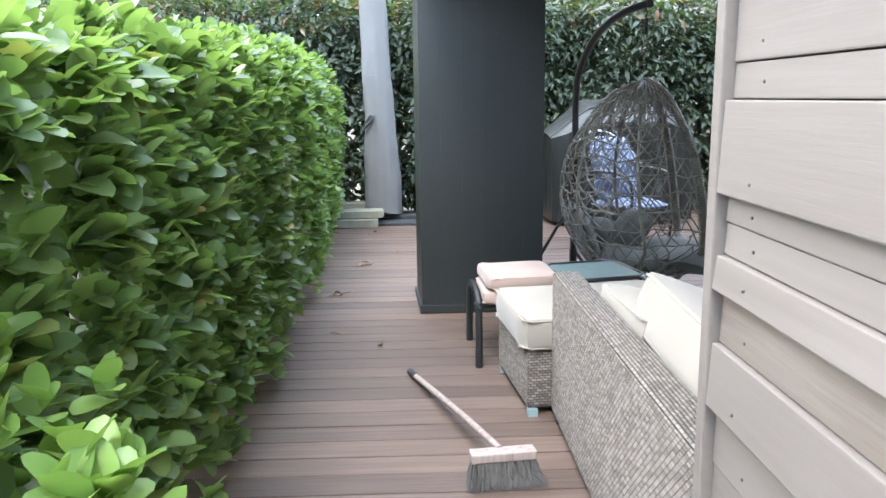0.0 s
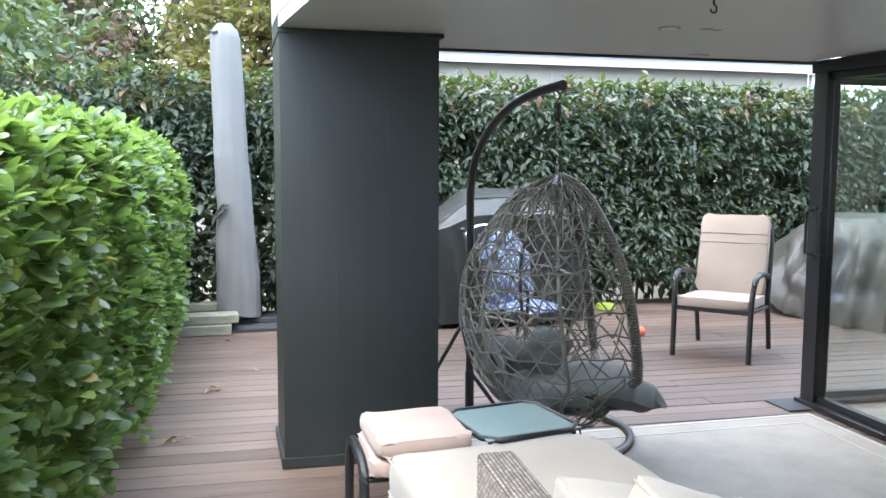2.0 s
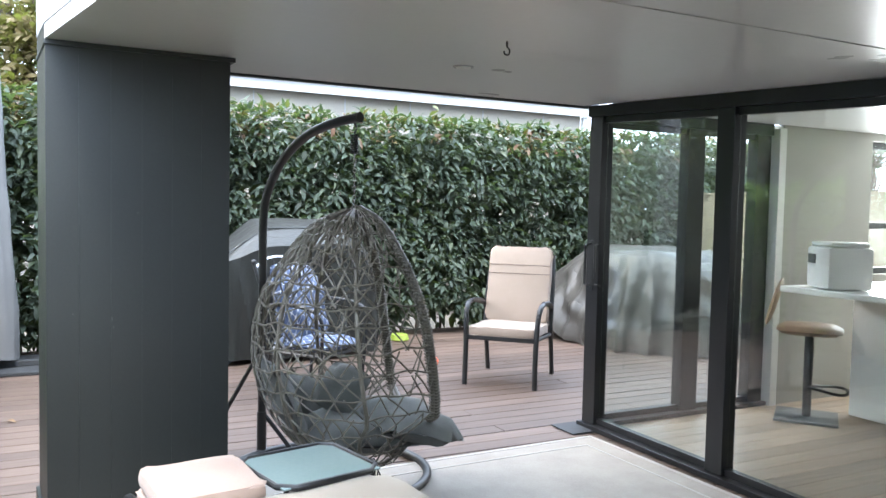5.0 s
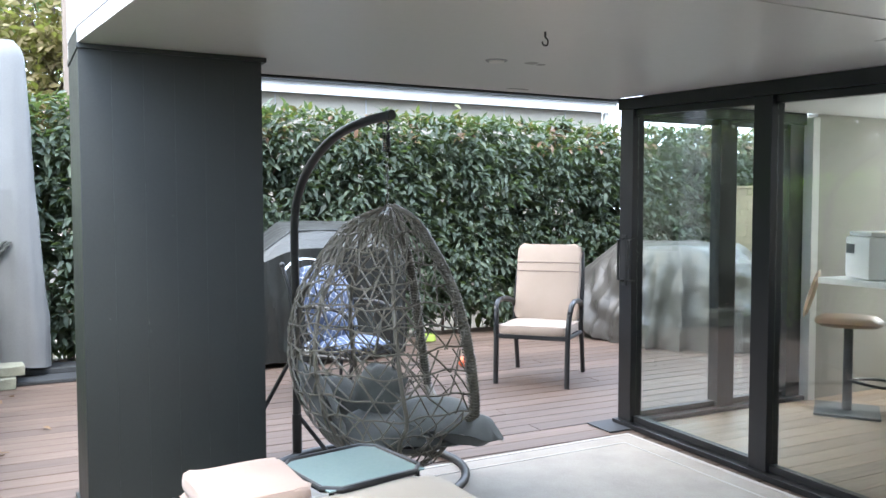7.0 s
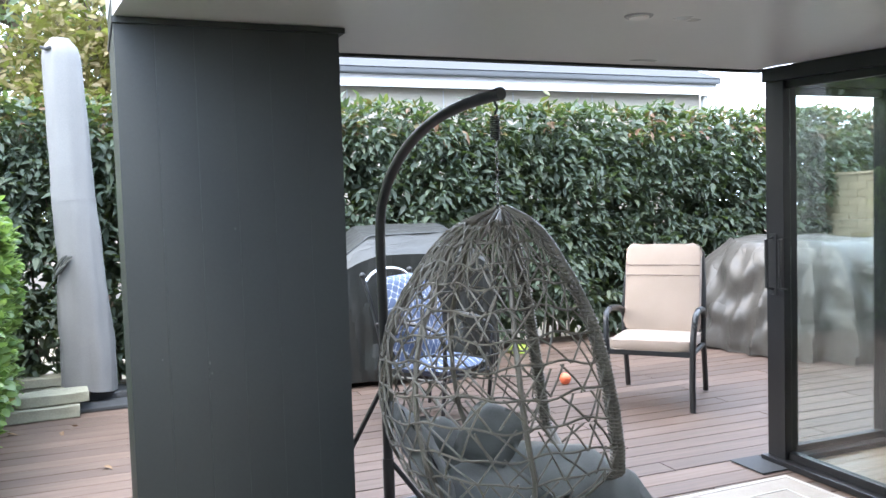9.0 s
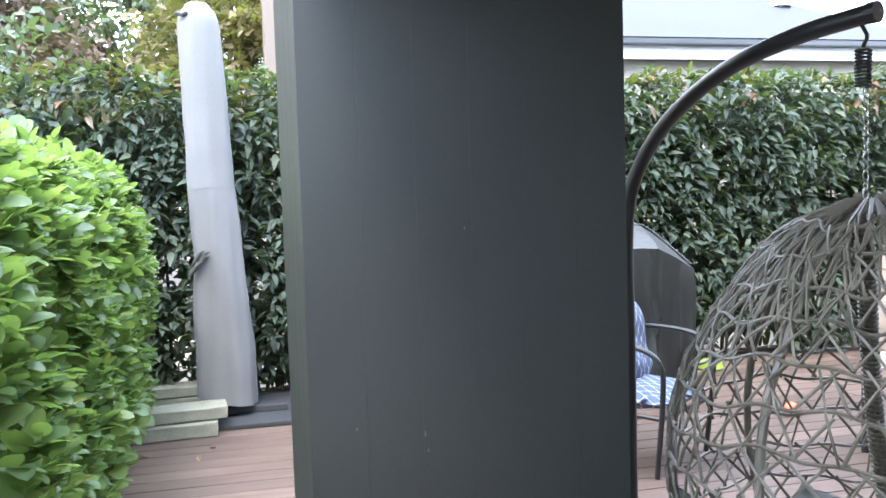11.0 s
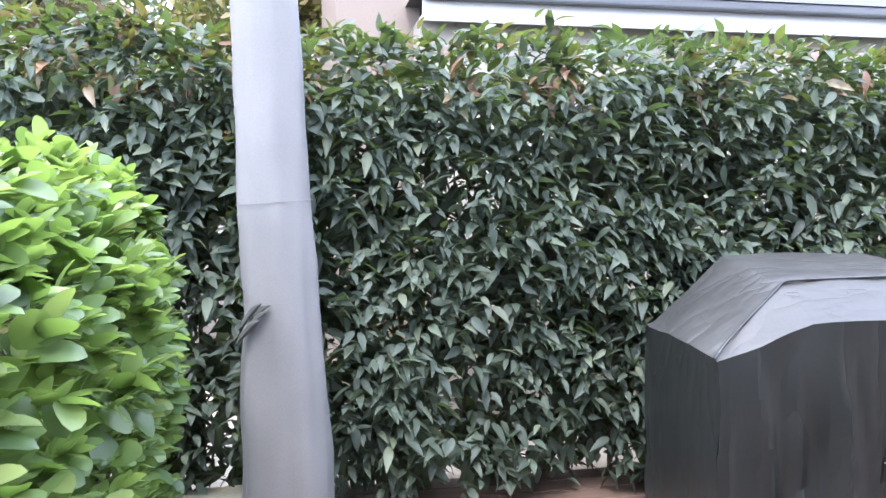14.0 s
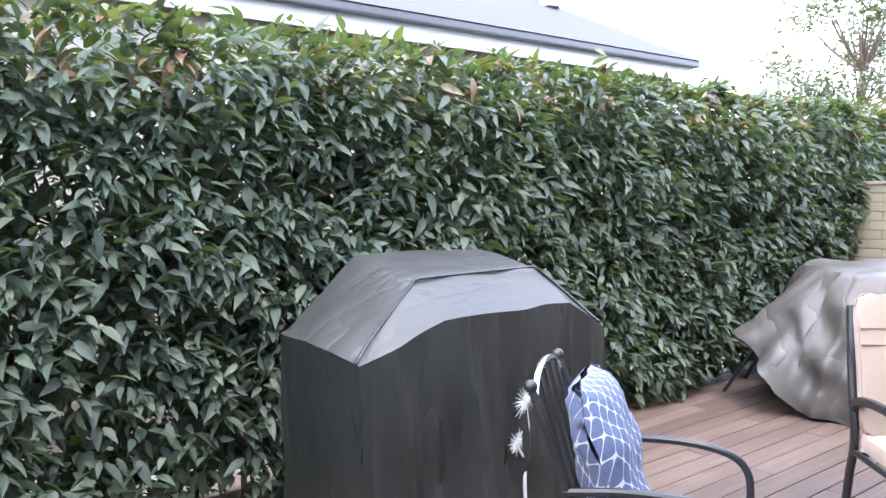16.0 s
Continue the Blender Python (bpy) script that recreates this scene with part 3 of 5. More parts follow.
# added area lamp at the window opening, brightens the room in place of sky light
ld = bpy.data.lights.new("window_light", "AREA")
ld.shape, ld.size, ld.size_y, ld.energy, ld.color = "RECTANGLE", 1.6, 1.0, 34, (0.95, 0.98, 1.0)
new("window_light", ld).matrix_world = look((7.15, GY - 0.1, 1.5), (6.6, 3.0, 0.9))
w1 = thing("window_1", (6.3, GY, 0.95), "black-framed window above the kitchen bench", "window", kind="structure")
part("window_frame", boxed(0, 1.7, -0.03, 0.03, 0, 0.05), M_FRAME, w1)
part("window_frame", boxed(0, 1.7, -0.03, 0.03, 1.0, 1.05), M_FRAME, w1)
part("window_frame", boxed(0, 0.05, -0.03, 0.03, 0.051, 0.999), M_FRAME, w1)
part("window_frame", boxed(1.65, 1.7, -0.03, 0.03, 0.051, 0.999), M_FRAME, w1)
part("window_frame", boxed(0.051, 1.649, -0.03, 0.03, 0.36, 0.41), M_FRAME, w1)
for z0, z1 in ((0.051, 0.359), (0.411, 0.999)):
    g = part("pane", boxed(0.051, 1.649, -0.004, 0.004, z0, z1), M_GLASS, w1)
    g.visible_shadow = False
structure("threshold_plate", boxed(GX - 0.24, GX - 0.052, GY - 0.14, GY + 0.1, 0.004, 0.012, bevel=0.002), M_RUBBER, "black metal threshold plate at the door corner")

# boundary wall past the hedge, its painted bricks laid at the end of the file
bwall = structure("boundary_wall", boxed(7.9, 8.0, 6.2, 9.7, 0, 1.63), M_CREAMW, "cream painted brick boundary wall")
part("capping", boxed(7.87, 8.03, 6.19, 9.71, 1.632, 1.66, bevel=0.003), M_CREAMW, bwall)


# ---- neighbouring house ----
nh = thing("neighbour_house", (4.5, 13.0, 0), "single-storey beige house with pale grey steel hip roof", "house")
bm = boxed(-3.44, 3.05, -1.74, 4.0, -0.12, 2.83)
part("wall", bm, M_HOUSE, nh)
for x in (-2.65, -1.75, -0.6, 0.3, 1.4, 2.4):
    part("wall_joint", boxed(x - 0.007, x + 0.007, -1.746, -1.738, 0, 2.76), M_UPPER, nh)
part("fascia", boxed(-3.45, 3.2, -1.9, -1.87, 2.77, 2.905), M_FASCIA, nh, "white fascia board")
part("soffit", boxed(-3.45, 3.2, -1.868, -1.742, 2.8, 2.815), M_FASCIA, nh)
part("gutter", boxed(-3.45, 3.2, -1.99, -1.902, 2.9, 2.97, bevel=0.015), M_GUTTER, nh, "dark grey gutter")
bm = bmesh.new()
ev = [(-3.5, -2.0, 2.972), (3.2, -2.0, 2.972), (3.2, 4.6, 2.972), (-3.5, 4.6, 2.972)]
rg = [(-0.2, 1.3, 4.876), (-0.05, 1.3, 4.876)]
E4 = [bm.verts.new(p) for p in ev]
R2 = [bm.verts.new(p) for p in rg]
bm.faces.new((E4[0], E4[1], R2[1], R2[0]))
bm.faces.new((E4[1], E4[2], R2[1]))
bm.faces.new((E4[2], E4[3], R2[0], R2[1]))
bm.faces.new((E4[3], E4[0], R2[0]))
bm.faces.new(E4[::-1])
part("roof", bm, M_ROOF, nh, "pale grey corrugated steel roof")
bm = bmesh.new()
tube(bm, [(1.95, -0.95, 3.3), (1.95, -0.95, 4.0)], 0.045, 10)
tube(bm, [(1.95, -0.95, 3.56), (1.95, -0.95, 3.7)], [0.13, 0.06], 10)
part("vent_pipe", bm, M_FASCIA, nh, "white vent pipe")
part("downpipe", boxed(3.06, 3.14, -1.8, -1.73, 0, 2.78, bevel=0.01), M_FASCIA, nh)
gw = thing("gable_wing", (0.75, 13.2, 0), "taller cream rendered wing of the neighbouring house", "house")
part("wall", boxed(-0.26, 0.36, -1.6, 3, -0.12, 4.4), M_GABLE, gw)


# ---- foliage ----
def leaf_mesh(name, length, width, fold, droop, material, n=5, blunt=0.5):
    me = bpy.data.meshes.new(name)
    v, f = leaf_geo(length, width, fold, droop, n, blunt)
    me.from_pydata([tuple(p) for p in v], [], f)
    me.materials.append(material)
    for p in me.polygons:
        p.use_smooth = True
    return me


def leaf_geo(length, width, fold, droop, n=4, blunt=1.0):
    v, f = [], []
    for i in range(n + 1):
        t = i / n if blunt >= 0.5 else 0.5 - 0.5 * math.cos(math.pi * i / n)
        w = width * 0.5 * (math.sin(math.pi * min(1.0, 0.06 + 0.94 * t) ** 0.8)) ** blunt if i < n else 0.0005
        w = max(w, 0.001)
        x = length * t
        zz = -droop * t * t
        v += [(x, -w, zz + fold * w), (x, 0, zz), (x, w, zz + fold * w)]
    for i in range(n):
        a = i * 3
        f += [(a, a + 1, a + 4, a + 3), (a + 1, a + 2, a + 5, a + 4)]
    return np.array(v), f


class LeafCloud:
    """Many leaves joined in one mesh."""

    def __init__(self):
        self.v, self.f, self.n = [], [], 0

    def put(self, geo, m):
        v, f = geo
        a = np.array(m)
        self.v.append(v @ a[:3, :3].T + a[:3, 3])
        self.f += [tuple(i + self.n for i in q) for q in f]
        self.n += len(v)

    def done(self, name, material, parent=None, label=""):
        me = bpy.data.meshes.new(name)
        me.from_pydata(np.concatenate(self.v).tolist(), [], self.f)
        me.materials.append(material)
        me.polygons.foreach_set("use_smooth", [True] * len(me.polygons))
        ob = new(name, me)
        ob["kind"] = "stuff"
        if parent is not None:
            ob.parent = parent
        if label:
            ob["label"] = label
        return ob


def leaf_pose(p, out, roll, size=1.0):
    """A leaf at p that points along out, its face turned up as far as it can."""
    d = Vector(out).normalized()
    side = Vector((0, 0, 1)).cross(d)
    if side.length < 0.05:
        side = Vector((1, 0, 0))
    side.normalize()
    up = d.cross(side)
    m = Matrix((d, side, up)).transposed().to_4x4()
    return Matrix.Translation(p) @ m @ Matrix.Rotation(roll, 4, "X") @ Matrix.Scale(size, 4)


# tall laurel hedge across the back
rnd = random.Random(11)
hedge = thing("laurel_hedge", (3.0, 9.9, 0), "tall dense dark green laurel hedge with bronze tips", "hedge")
HO = Vector((3.0, 9.9, 0))
LONG = [leaf_geo(0.105, 0.043, 0.3, 0.03), leaf_geo(0.09, 0.038, 0.22, 0.02), leaf_geo(0.12, 0.046, 0.35, 0.042)]
green, bronze = LeafCloud(), LeafCloud()


def back_top(x):
    return 2.36 + 0.1 * noise.noise(Vector((x * 1.7, 3.1, 0))) + 0.05 * noise.noise(Vector((x * 6, 1, 0)))


def back_face(x, z):
    low = max(0.0, 0.45 - z) * 0.3
    return 9.47 + 0.16 * noise.noise(Vector((x * 1.1, z * 1.3, 5))) + 0.10 * noise.noise(Vector((x * 3.3, z * 3.3, 9))) + low + max(0, z - 2.05) * 0.25


N_BACK = 11500
for i in range(N_BACK):
    x = rnd.uniform(-3.4, 11.0)
    top = back_top(x)
    z = top * (1 - rnd.random() ** 1.05 * 0.96)
    if z < 0.3 and rnd.random() < 0.35:
        continue
    hole = noise.noise(Vector((x * 2.6, z * 2.6, 21)))
    deep = rnd.random() ** 2.2 * 0.38
    if hole > 0.34 and deep < 0.18 and z < 1.7:
        continue
    p = Vector((x, back_face(x, z) + deep, z)) - HO
    tips = bronze if (z > top - 0.3 and rnd.random() < 0.34 and noise.noise(Vector((x * 1.3, 0, 2))) > -0.25) else green
    for j in range(rnd.choice((4, 5, 6))):
        az = rnd.gauss(-math.pi / 2, 1.05)
        el = rnd.gauss(-0.22, 0.42) if z < top - 0.15 else rnd.gauss(0.35, 0.5)
        d = Vector((math.cos(az) * math.cos(el), math.sin(az) * math.cos(el), math.sin(el)))
        q = p + Vector((rnd.gauss(0, 0.035), rnd.gauss(0, 0.02), rnd.gauss(0, 0.035)))
        tips.put(rnd.choice(LONG), leaf_pose(q, d, rnd.gauss(0, 0.5), rnd.uniform(0.65, 1.15)))
for i in range(900):
    x = rnd.uniform(-3.4, 11.0)
    p = Vector((x, back_face(x, 2.4) + rnd.uniform(0.0, 0.75), back_top(x) + rnd.uniform(-0.08, 0.04))) - HO
    tips = bronze if rnd.random() < 0.28 else green
    for j in range(4):
        az, el = rnd.uniform(0, math.tau), rnd.gauss(0.5, 0.45)
        d = Vector((math.cos(az) * math.cos(el), math.sin(az) * math.cos(el), math.sin(el)))
        tips.put(rnd.choice(LONG), leaf_pose(p, d, rnd.gauss(0, 0.5), rnd.uniform(0.6, 1.0)))
green.done("foliage", M_LAUREL, hedge)
bronze.done("young_growth", M_FLUSH, hedge, "bronze young leaves")
bm = bmesh.new()
for i in range(70):
    x = -3.3 + i * 0.2 + rnd.uniform(-0.03, 0.03)
    y = 9.95 + rnd.uniform(-0.1, 0.15)
    pts = [Vector((x, y, -0.1)) - HO]
    for s in range(1, 7):
        pts.append(Vector((x + rnd.gauss(0, 0.05) * s * 0.5, y + rnd.gauss(0, 0.03) * s, 2.15 * s / 6)) - HO)
    tube(bm, pts, [0.018, 0.016, 0.014, 0.011, 0.009, 0.006, 0.003], 5)
    for s in (2, 3, 4):
        d = Vector((rnd.gauss(0, 0.25), rnd.uniform(-0.4, -0.15), rnd.uniform(0.1, 0.35)))
        tube(bm, [pts[s], pts[s] + d], [0.007, 0.002], 4)
part("stem_mass", bm, M_BARK, hedge)["kind"] = "stuff"
# shaded twiggy heart of the hedge, ragged and full of gaps
bm = LeafCloud()
core = leaf_geo(0.2, 0.09, 0.2, 0.03, 3)
for i in range(15000):
    x, z = rnd.uniform(-3.4, 11.0), rnd.uniform(0.12, 2.25)
    if noise.noise(Vector((x * 2.6, z * 2.6, 21))) > 0.36 and z < 1.7:
        continue
    p = Vector((x, rnd.uniform(9.78, 10.15), z)) - HO
    bm.put(core, leaf_pose(p, (rnd.gauss(0, 1), rnd.gauss(0, 0.5), rnd.gauss(-0.3, 0.6)), rnd.gauss(0, 1.0), rnd.uniform(0.7, 1.3)))
bm.done("inner_foliage", M_LAUREL, hedge)

# clipped bright hedge along the passage
rnd = random.Random(23)
gh = thing("clipped_hedge", (-0.9, 4.8, 0), "clipped bright green broadleaf hedge with glossy rounded leaves", "hedge")
GO = Vector((-0.9, 4.8, 0))
OVAL = [leaf_geo(0.078, 0.064, 0.2, 0.014, 5, 0.42), leaf_geo(0.066, 0.056, 0.15, 0.01, 5, 0.4), leaf_geo(0.09, 0.07, 0.26, 0.02, 5, 0.45)]
cloud = LeafCloud()
near_leaves = []


def side_top(y):
    t = 1.5 + 0.18 * min(1.0, max(0.0, (y - 2.6) / 3.0))
    return t + 0.07 * noise.noise(Vector((y * 2.0, 0, 4))) + 0.04 * noise.noise(Vector((y * 7.0, 3, 4)))


def side_face(y, z):
    round_top = max(0.0, z - 1.25) ** 2 * 1.2
    low = max(0.0, 0.5 - z) * (0.12 if y > 5 else 0.0) + max(0.0, y - 7.2) * 0.16 * max(0.0, 0.95 - z)
    return -0.235 + 0.05 * max(0.0, 1.0 - z) + 0.09 * noise.noise(Vector((y * 1.6, z * 1.9, 7))) + 0.05 * noise.noise(Vector((y * 5, z * 5, 2))) - round_top - low


def rosette(p, out, count, spread, size, keep=None):
    out = Vector(out).normalized()
    a = out.orthogonal().normalized()
    c = out.cross(a)
    ph = rnd.uniform(0, math.tau)
    for j in range(count):
        t = ph + j * 2.4
        s = spread * (0.35 + 0.65 * j / count)
        d = out * (1.0 - 0.55 * s) + (a * math.cos(t) + c * math.sin(t)) * s + Vector((0, 0, 0.12))
        q = p - out * (0.012 * j)
        g = rnd.randrange(3)
        m = leaf_pose(q, d, rnd.gauss(0, 0.35), size * rnd.uniform(0.7, 1.1))
        if keep is not None and len(keep) < 280:
            keep.append((g, m))
        else:
            cloud.put(OVAL[g], m)


for i in range(4700):
    y = rnd.uniform(1.35, 8.75)
    top = side_top(y)
    kind = rnd.random()
    if kind < 0.72:
        z = 0.06 + (top - 0.1) * rnd.random() ** 0.85
        if z < 0.3 and rnd.random() < 0.4:
            continue
        if y < 3.3 and z < 1.15 and noise.noise(Vector((y * 2.4, z * 2.4, 31))) > 0.1:
            continue
        deep = rnd.random() ** 2.5 * 0.26
        p = Vector((side_face(y, z) - deep, y, z))
        out = Vector((1.0, rnd.gauss(-0.25, 0.5), rnd.gauss(0.6, 0.5)))
    else:
        xx = rnd.uniform(-1.7, -0.38)
        p = Vector((xx, y, top + 0.04 * noise.noise(Vector((xx * 3, y * 3, 1))) + rnd.uniform(-0.07, 0.05) - max(0, xx + 0.6) ** 2 * 1.4))
        out = Vector((rnd.gauss(0.25, 0.4), rnd.gauss(-0.1, 0.4), 1.0))
    rosette(p - GO, out, rnd.choice((4, 5, 6, 7)), rnd.uniform(0.75, 1.25), rnd.uniform(0.65, 1.15) * (1.12 if y < 3.4 else 1.0))
for i in range(520):
    xx, z = rnd.uniform(-1.7, -0.3), rnd.uniform(0.1, 1.66)
    p = Vector((xx, 8.74 + 0.08 * noise.noise(Vector((xx * 3, z * 3, 3))) - max(0, z - 1.3) * 0.3, z))
    rosette(p - GO, (rnd.gauss(0.2, 0.4), 1.0, rnd.gauss(0.4, 0.4)), 5, 0.9, rnd.uniform(0.7, 1.0))
# bold young shoots at the near corner
for i in range(58):
    xx, y = rnd.uniform(-0.55, 0.14), rnd.uniform(1.62, 1.98)
    z = 0.95 - 0.5 * max(0.0, xx + 0.2) - rnd.random() ** 1.6 * 0.42
    rosette(Vector((xx - (0.95 - z) * 0.1, y, z)) - GO, (rnd.gauss(0.15, 0.3), rnd.gauss(-0.3, 0.3), 1.0), 5, 0.95, rnd.uniform(0.8, 1.15), near_leaves)
cloud.done("foliage", M_GRIS, gh)
LEAFMESH = [leaf_mesh("leaf", 0.078, 0.064, 0.2, 0.014, M_YOUNG, 5, 0.42), leaf_mesh("leaf", 0.066, 0.056, 0.15, 0.01, M_YOUNG, 5, 0.4), leaf_mesh("leaf", 0.09, 0.07, 0.26, 0.02, M_YOUNG, 5, 0.45)]
for g, m in near_leaves:
    share("leaf", LEAFMESH[g], gh, m)
bm = LeafCloud()
core = leaf_geo(0.13, 0.08, 0.2, 0.02, 3)
for i in range(3300):
    y = rnd.uniform(2.9, 8.6)
    z = rnd.uniform(0.15, side_top(y) - 0.15)
    p = Vector((rnd.uniform(-1.1, -0.48) - max(0, z - 1.2) * 0.3, y, z)) - GO
    bm.put(core, leaf_pose(p, (rnd.gauss(0.4, 0.8), rnd.gauss(0, 0.8), rnd.gauss(0, 0.7)), rnd.gauss(0, 1), rnd.uniform(0.7, 1.2)))
bm.done("inner_foliage", M_GRIS, gh)
bm = bmesh.new()
for i in range(26):
    y = 1.5 + i * 0.29 + rnd.uniform(-0.08, 0.08)
    x0 = -0.9 + rnd.uniform(-0.12, 0.12)
    base = Vector((x0, y, -0.08))
    for b in range(4 if i < 6 else 3):
        ang = rnd.uniform(0, math.tau)
        p1 = base + Vector((0.08 * math.cos(ang), 0.08 * math.sin(ang), 0.35))
        p2 = p1 + Vector((rnd.gauss(0.03, 0.08), rnd.gauss(0, 0.15), 0.4))
        p3 = p2 + Vector((rnd.gauss(0.0, 0.1), rnd.gauss(0, 0.18), 0.4))
        p4 = p3 + Vector((rnd.gauss(0.05, 0.12), rnd.gauss(0, 0.15), 0.25))
        tube(bm, [q - GO for q in (base, p1, p2, p3, p4)], [0.03, 0.023, 0.016, 0.009, 0.003], 6)
        for s in (p1, p2, p3):
            for _ in range(3):
                d = Vector((rnd.uniform(-0.1, 0.3), rnd.gauss(0, 0.2), rnd.uniform(-0.05, 0.25)))
                tube(bm, [s - GO, s + d * 0.5 - GO + Vector((0, 0, 0.02)), s + d - GO], [0.007, 0.005, 0.002], 5)
part("stem_mass", bm, M_BARK, gh, "bare grey-brown branching stems")["kind"] = "stuff"


def tree(name, base, height, radius, label, material, seed, leaf=0.11, clumps=60, per=55, low=0.25, sparse=0.35):
    r = random.Random(seed)
    root = thing(name, base, label, "tree")
    bm = bmesh.new()
    trunk = [Vector((0, 0, -0.2))]
    for s in range(1, 7):
        trunk.append(Vector((r.gauss(0, 0.05) * s, r.gauss(0, 0.05) * s, height * 0.8 * s / 6)))
    tube(bm, trunk, [height * 0.022 * (1 - 0.13 * s) for s in range(7)], 8)
    part("trunk", bm, M_BARK, root)
    limbs, crown = bmesh.new(), LeafCloud()
    g = leaf_geo(leaf, leaf * 0.5, 0.2, leaf * 0.15, 2)
    for c in range(clumps):
        t = r.uniform(low, 1.0)
        az = r.uniform(0, math.tau)
        reach = radius * math.sqrt(max(0.05, 1 - (2 * (t - low) / (1 - low) - 0.9) ** 2 * 0.8)) * r.uniform(0.35, 1.0)
        tip = Vector((reach * math.cos(az), reach * math.sin(az), height * t + r.gauss(0, 0.1)))
        a = trunk[min(6, max(1, int(t * 6)))]
        mid = (a + tip) / 2 + Vector((0, 0, -0.08 * reach))
        tube(limbs, [a, mid, tip], [height * 0.005, height * 0.003, 0.003], 5)
        size = radius * sparse
        for _ in range(int(per * 1.5)):
            d = Vector((r.gauss(0, 1), r.gauss(0, 1), r.gauss(0, 0.7))) * size * 0.5
            crown.put(g, leaf_pose(tip + d, (r.gauss(0, 1), r.gauss(0, 1), r.gauss(-0.3, 0.6)), r.gauss(0, 0.8), r.uniform(0.6, 1.2)))
    part("limb_mass", limbs, M_BARK, root)
    crown.done("crown", material, root)
    return root


tree("tree", (-6.5, 15.0, 0), 7.4, 3.0, "broad grey-green garden tree behind the hedge", M_TREE, 1, 0.2, 130, 80)
tree("tree", (-3.9, 16.5, 0), 5.6, 1.7, "small tree with dull red autumn leaves", M_TREER, 2, 0.17, 90, 90)
tree("tree", (-1.9, 19.5, 0), 9.5, 3.2, "leafy green tree with thinning crown", M_TREE, 3, 0.21, 130, 80)
tree("tree", (0.0, 15.5, 0), 5.2, 1.25, "slim tree with golden autumn leaves", M_TREEY, 5, 0.17, 80, 60)
tree("tree", (-9.5, 12.0, 0), 7.0, 3.2, "broad green garden tree", M_TREE, 6, 0.2, 120, 80)
tree("tree", (-3.4, 12.0, 0), 3.7, 1.9, "rounded green shrub behind the hedge", M_TREE, 9, 0.14, 110, 90, 0.1)
tree("tree", (-12.0, 19.0, 0), 9.5, 4.2, "tall broad tree beyond the garden", M_TREE, 12, 0.24, 130, 80)
tree("tree", (18.6, 14.2, 0), 6.4, 1.9, "open-branched gum tree against the sky", M_GUM, 7, 0.15, 60, 45, 0.45, 0.32)
tree("tree", (21.8, 14.0, 0), 6.0, 2.0, "open-branched gum tree against the sky", M_GUM, 8, 0.15, 60, 45, 0.35, 0.32)


# ---- terrace furniture ----
def weave_box(x0, x1, y0, y1, z0, z1):
    """A wicker panel: a rounded block ribbed by its woven rows."""
    bm = bmesh.new()
    rows = max(2, int((z1 - z0) / 0.0115))
    prof = []
    for i in range(rows * 2 + 1):
        z = z0 + (z1 - z0) * i / (rows * 2)
        prof.append((z, 0.0022 if i % 2 else -0.0008))
    rings = []
    for z, o in prof:
        e = min(z - z0, z1 - z)
        o -= 0.008 * max(0.0, 1 - e / 0.012)
        rings.append([bm.verts.new(p) for p in ((x0 - o, y0 - o, z), (x1 + o, y0 - o, z), (x1 + o, y1 + o, z), (x0 - o, y1 + o, z))])
    for a, c in zip(rings, rings[1:]):
        for k in range(4):
            bm.faces.new((a[k], a[(k + 1) % 4], c[(k + 1) % 4], c[k]))
    bm.faces.new(rings[0][::-1])
    bm.faces.new(rings[-1])
    return bm


def piping(bm, sx, sy, z, r=0.004, inset=0.012):
    a, c = sx / 2 - inset, sy / 2 - inset
    q = 0.03
    tube(bm, [(-a + q, -c, z), (a - q, -c, z), (a, -c + q, z), (a, c - q, z), (a - q, c, z), (-a + q, c, z), (-a, c - q, z), (-a, -c + q, z)], r, 6, True)


def boxcushion(sx, sy, sz, seed=0.0, soft=0.022, sag=0.012):
    """A boxed cushion with a firm welted edge and a slightly crowned face."""
    bm = boxed(-sx / 2, sx / 2, -sy / 2, sy / 2, -sz / 2, sz / 2)
    bmesh.ops.subdivide_edges(bm, edges=bm.edges[:], cuts=9, use_grid_fill=True)
    for v in bm.verts:
        x, y, z = 2 * v.co.x / sx, 2 * v.co.y / sy, 2 * v.co.z / sz
        crown = (1 - x ** 4) * (1 - y ** 4)
        w = noise.noise(Vector((v.co.x * 5 + seed, v.co.y * 5, v.co.z * 5)))
        v.co.z += (sag * crown + 0.006 * w) * (1 if z > 0 else -0.4)
        side = (1 - z ** 2) * 0.006 + 0.003 * w
        v.co.x += side * x if abs(x) > 0.99 else 0
        v.co.y += side * y if abs(y) > 0.99 else 0
        k = (abs(x) ** 14 + abs(y) ** 14) ** (1 / 14)
        if k > 1:
            v.co.x, v.co.y = v.co.x / k, v.co.y / k
    es = [e for e in bm.edges if len(e.link_faces) == 2 and e.calc_face_angle() > 1.0]
    bmesh.ops.bevel(bm, geom=es, offset=soft * 0.5, segments=2, affect="EDGES", profile=0.7)
    return bm


def box_pad(name, parent, at, size, material, turn=(0, 0, 0), seed=0.0, pipe=True, label="", pipe_mat=None):
    p = part(name, boxcushion(*size, seed=seed), material, parent, label, smooth=True, at=pose(*at, *turn))
    if pipe:
        for z in (size[2] * 0.44, -size[2] * 0.44):
            bm = bmesh.new()
            piping(bm, size[0], size[1], z, 0.0042, 0.001)
            part("piping", bm, pipe_mat or material, p, smooth=True)
    return p


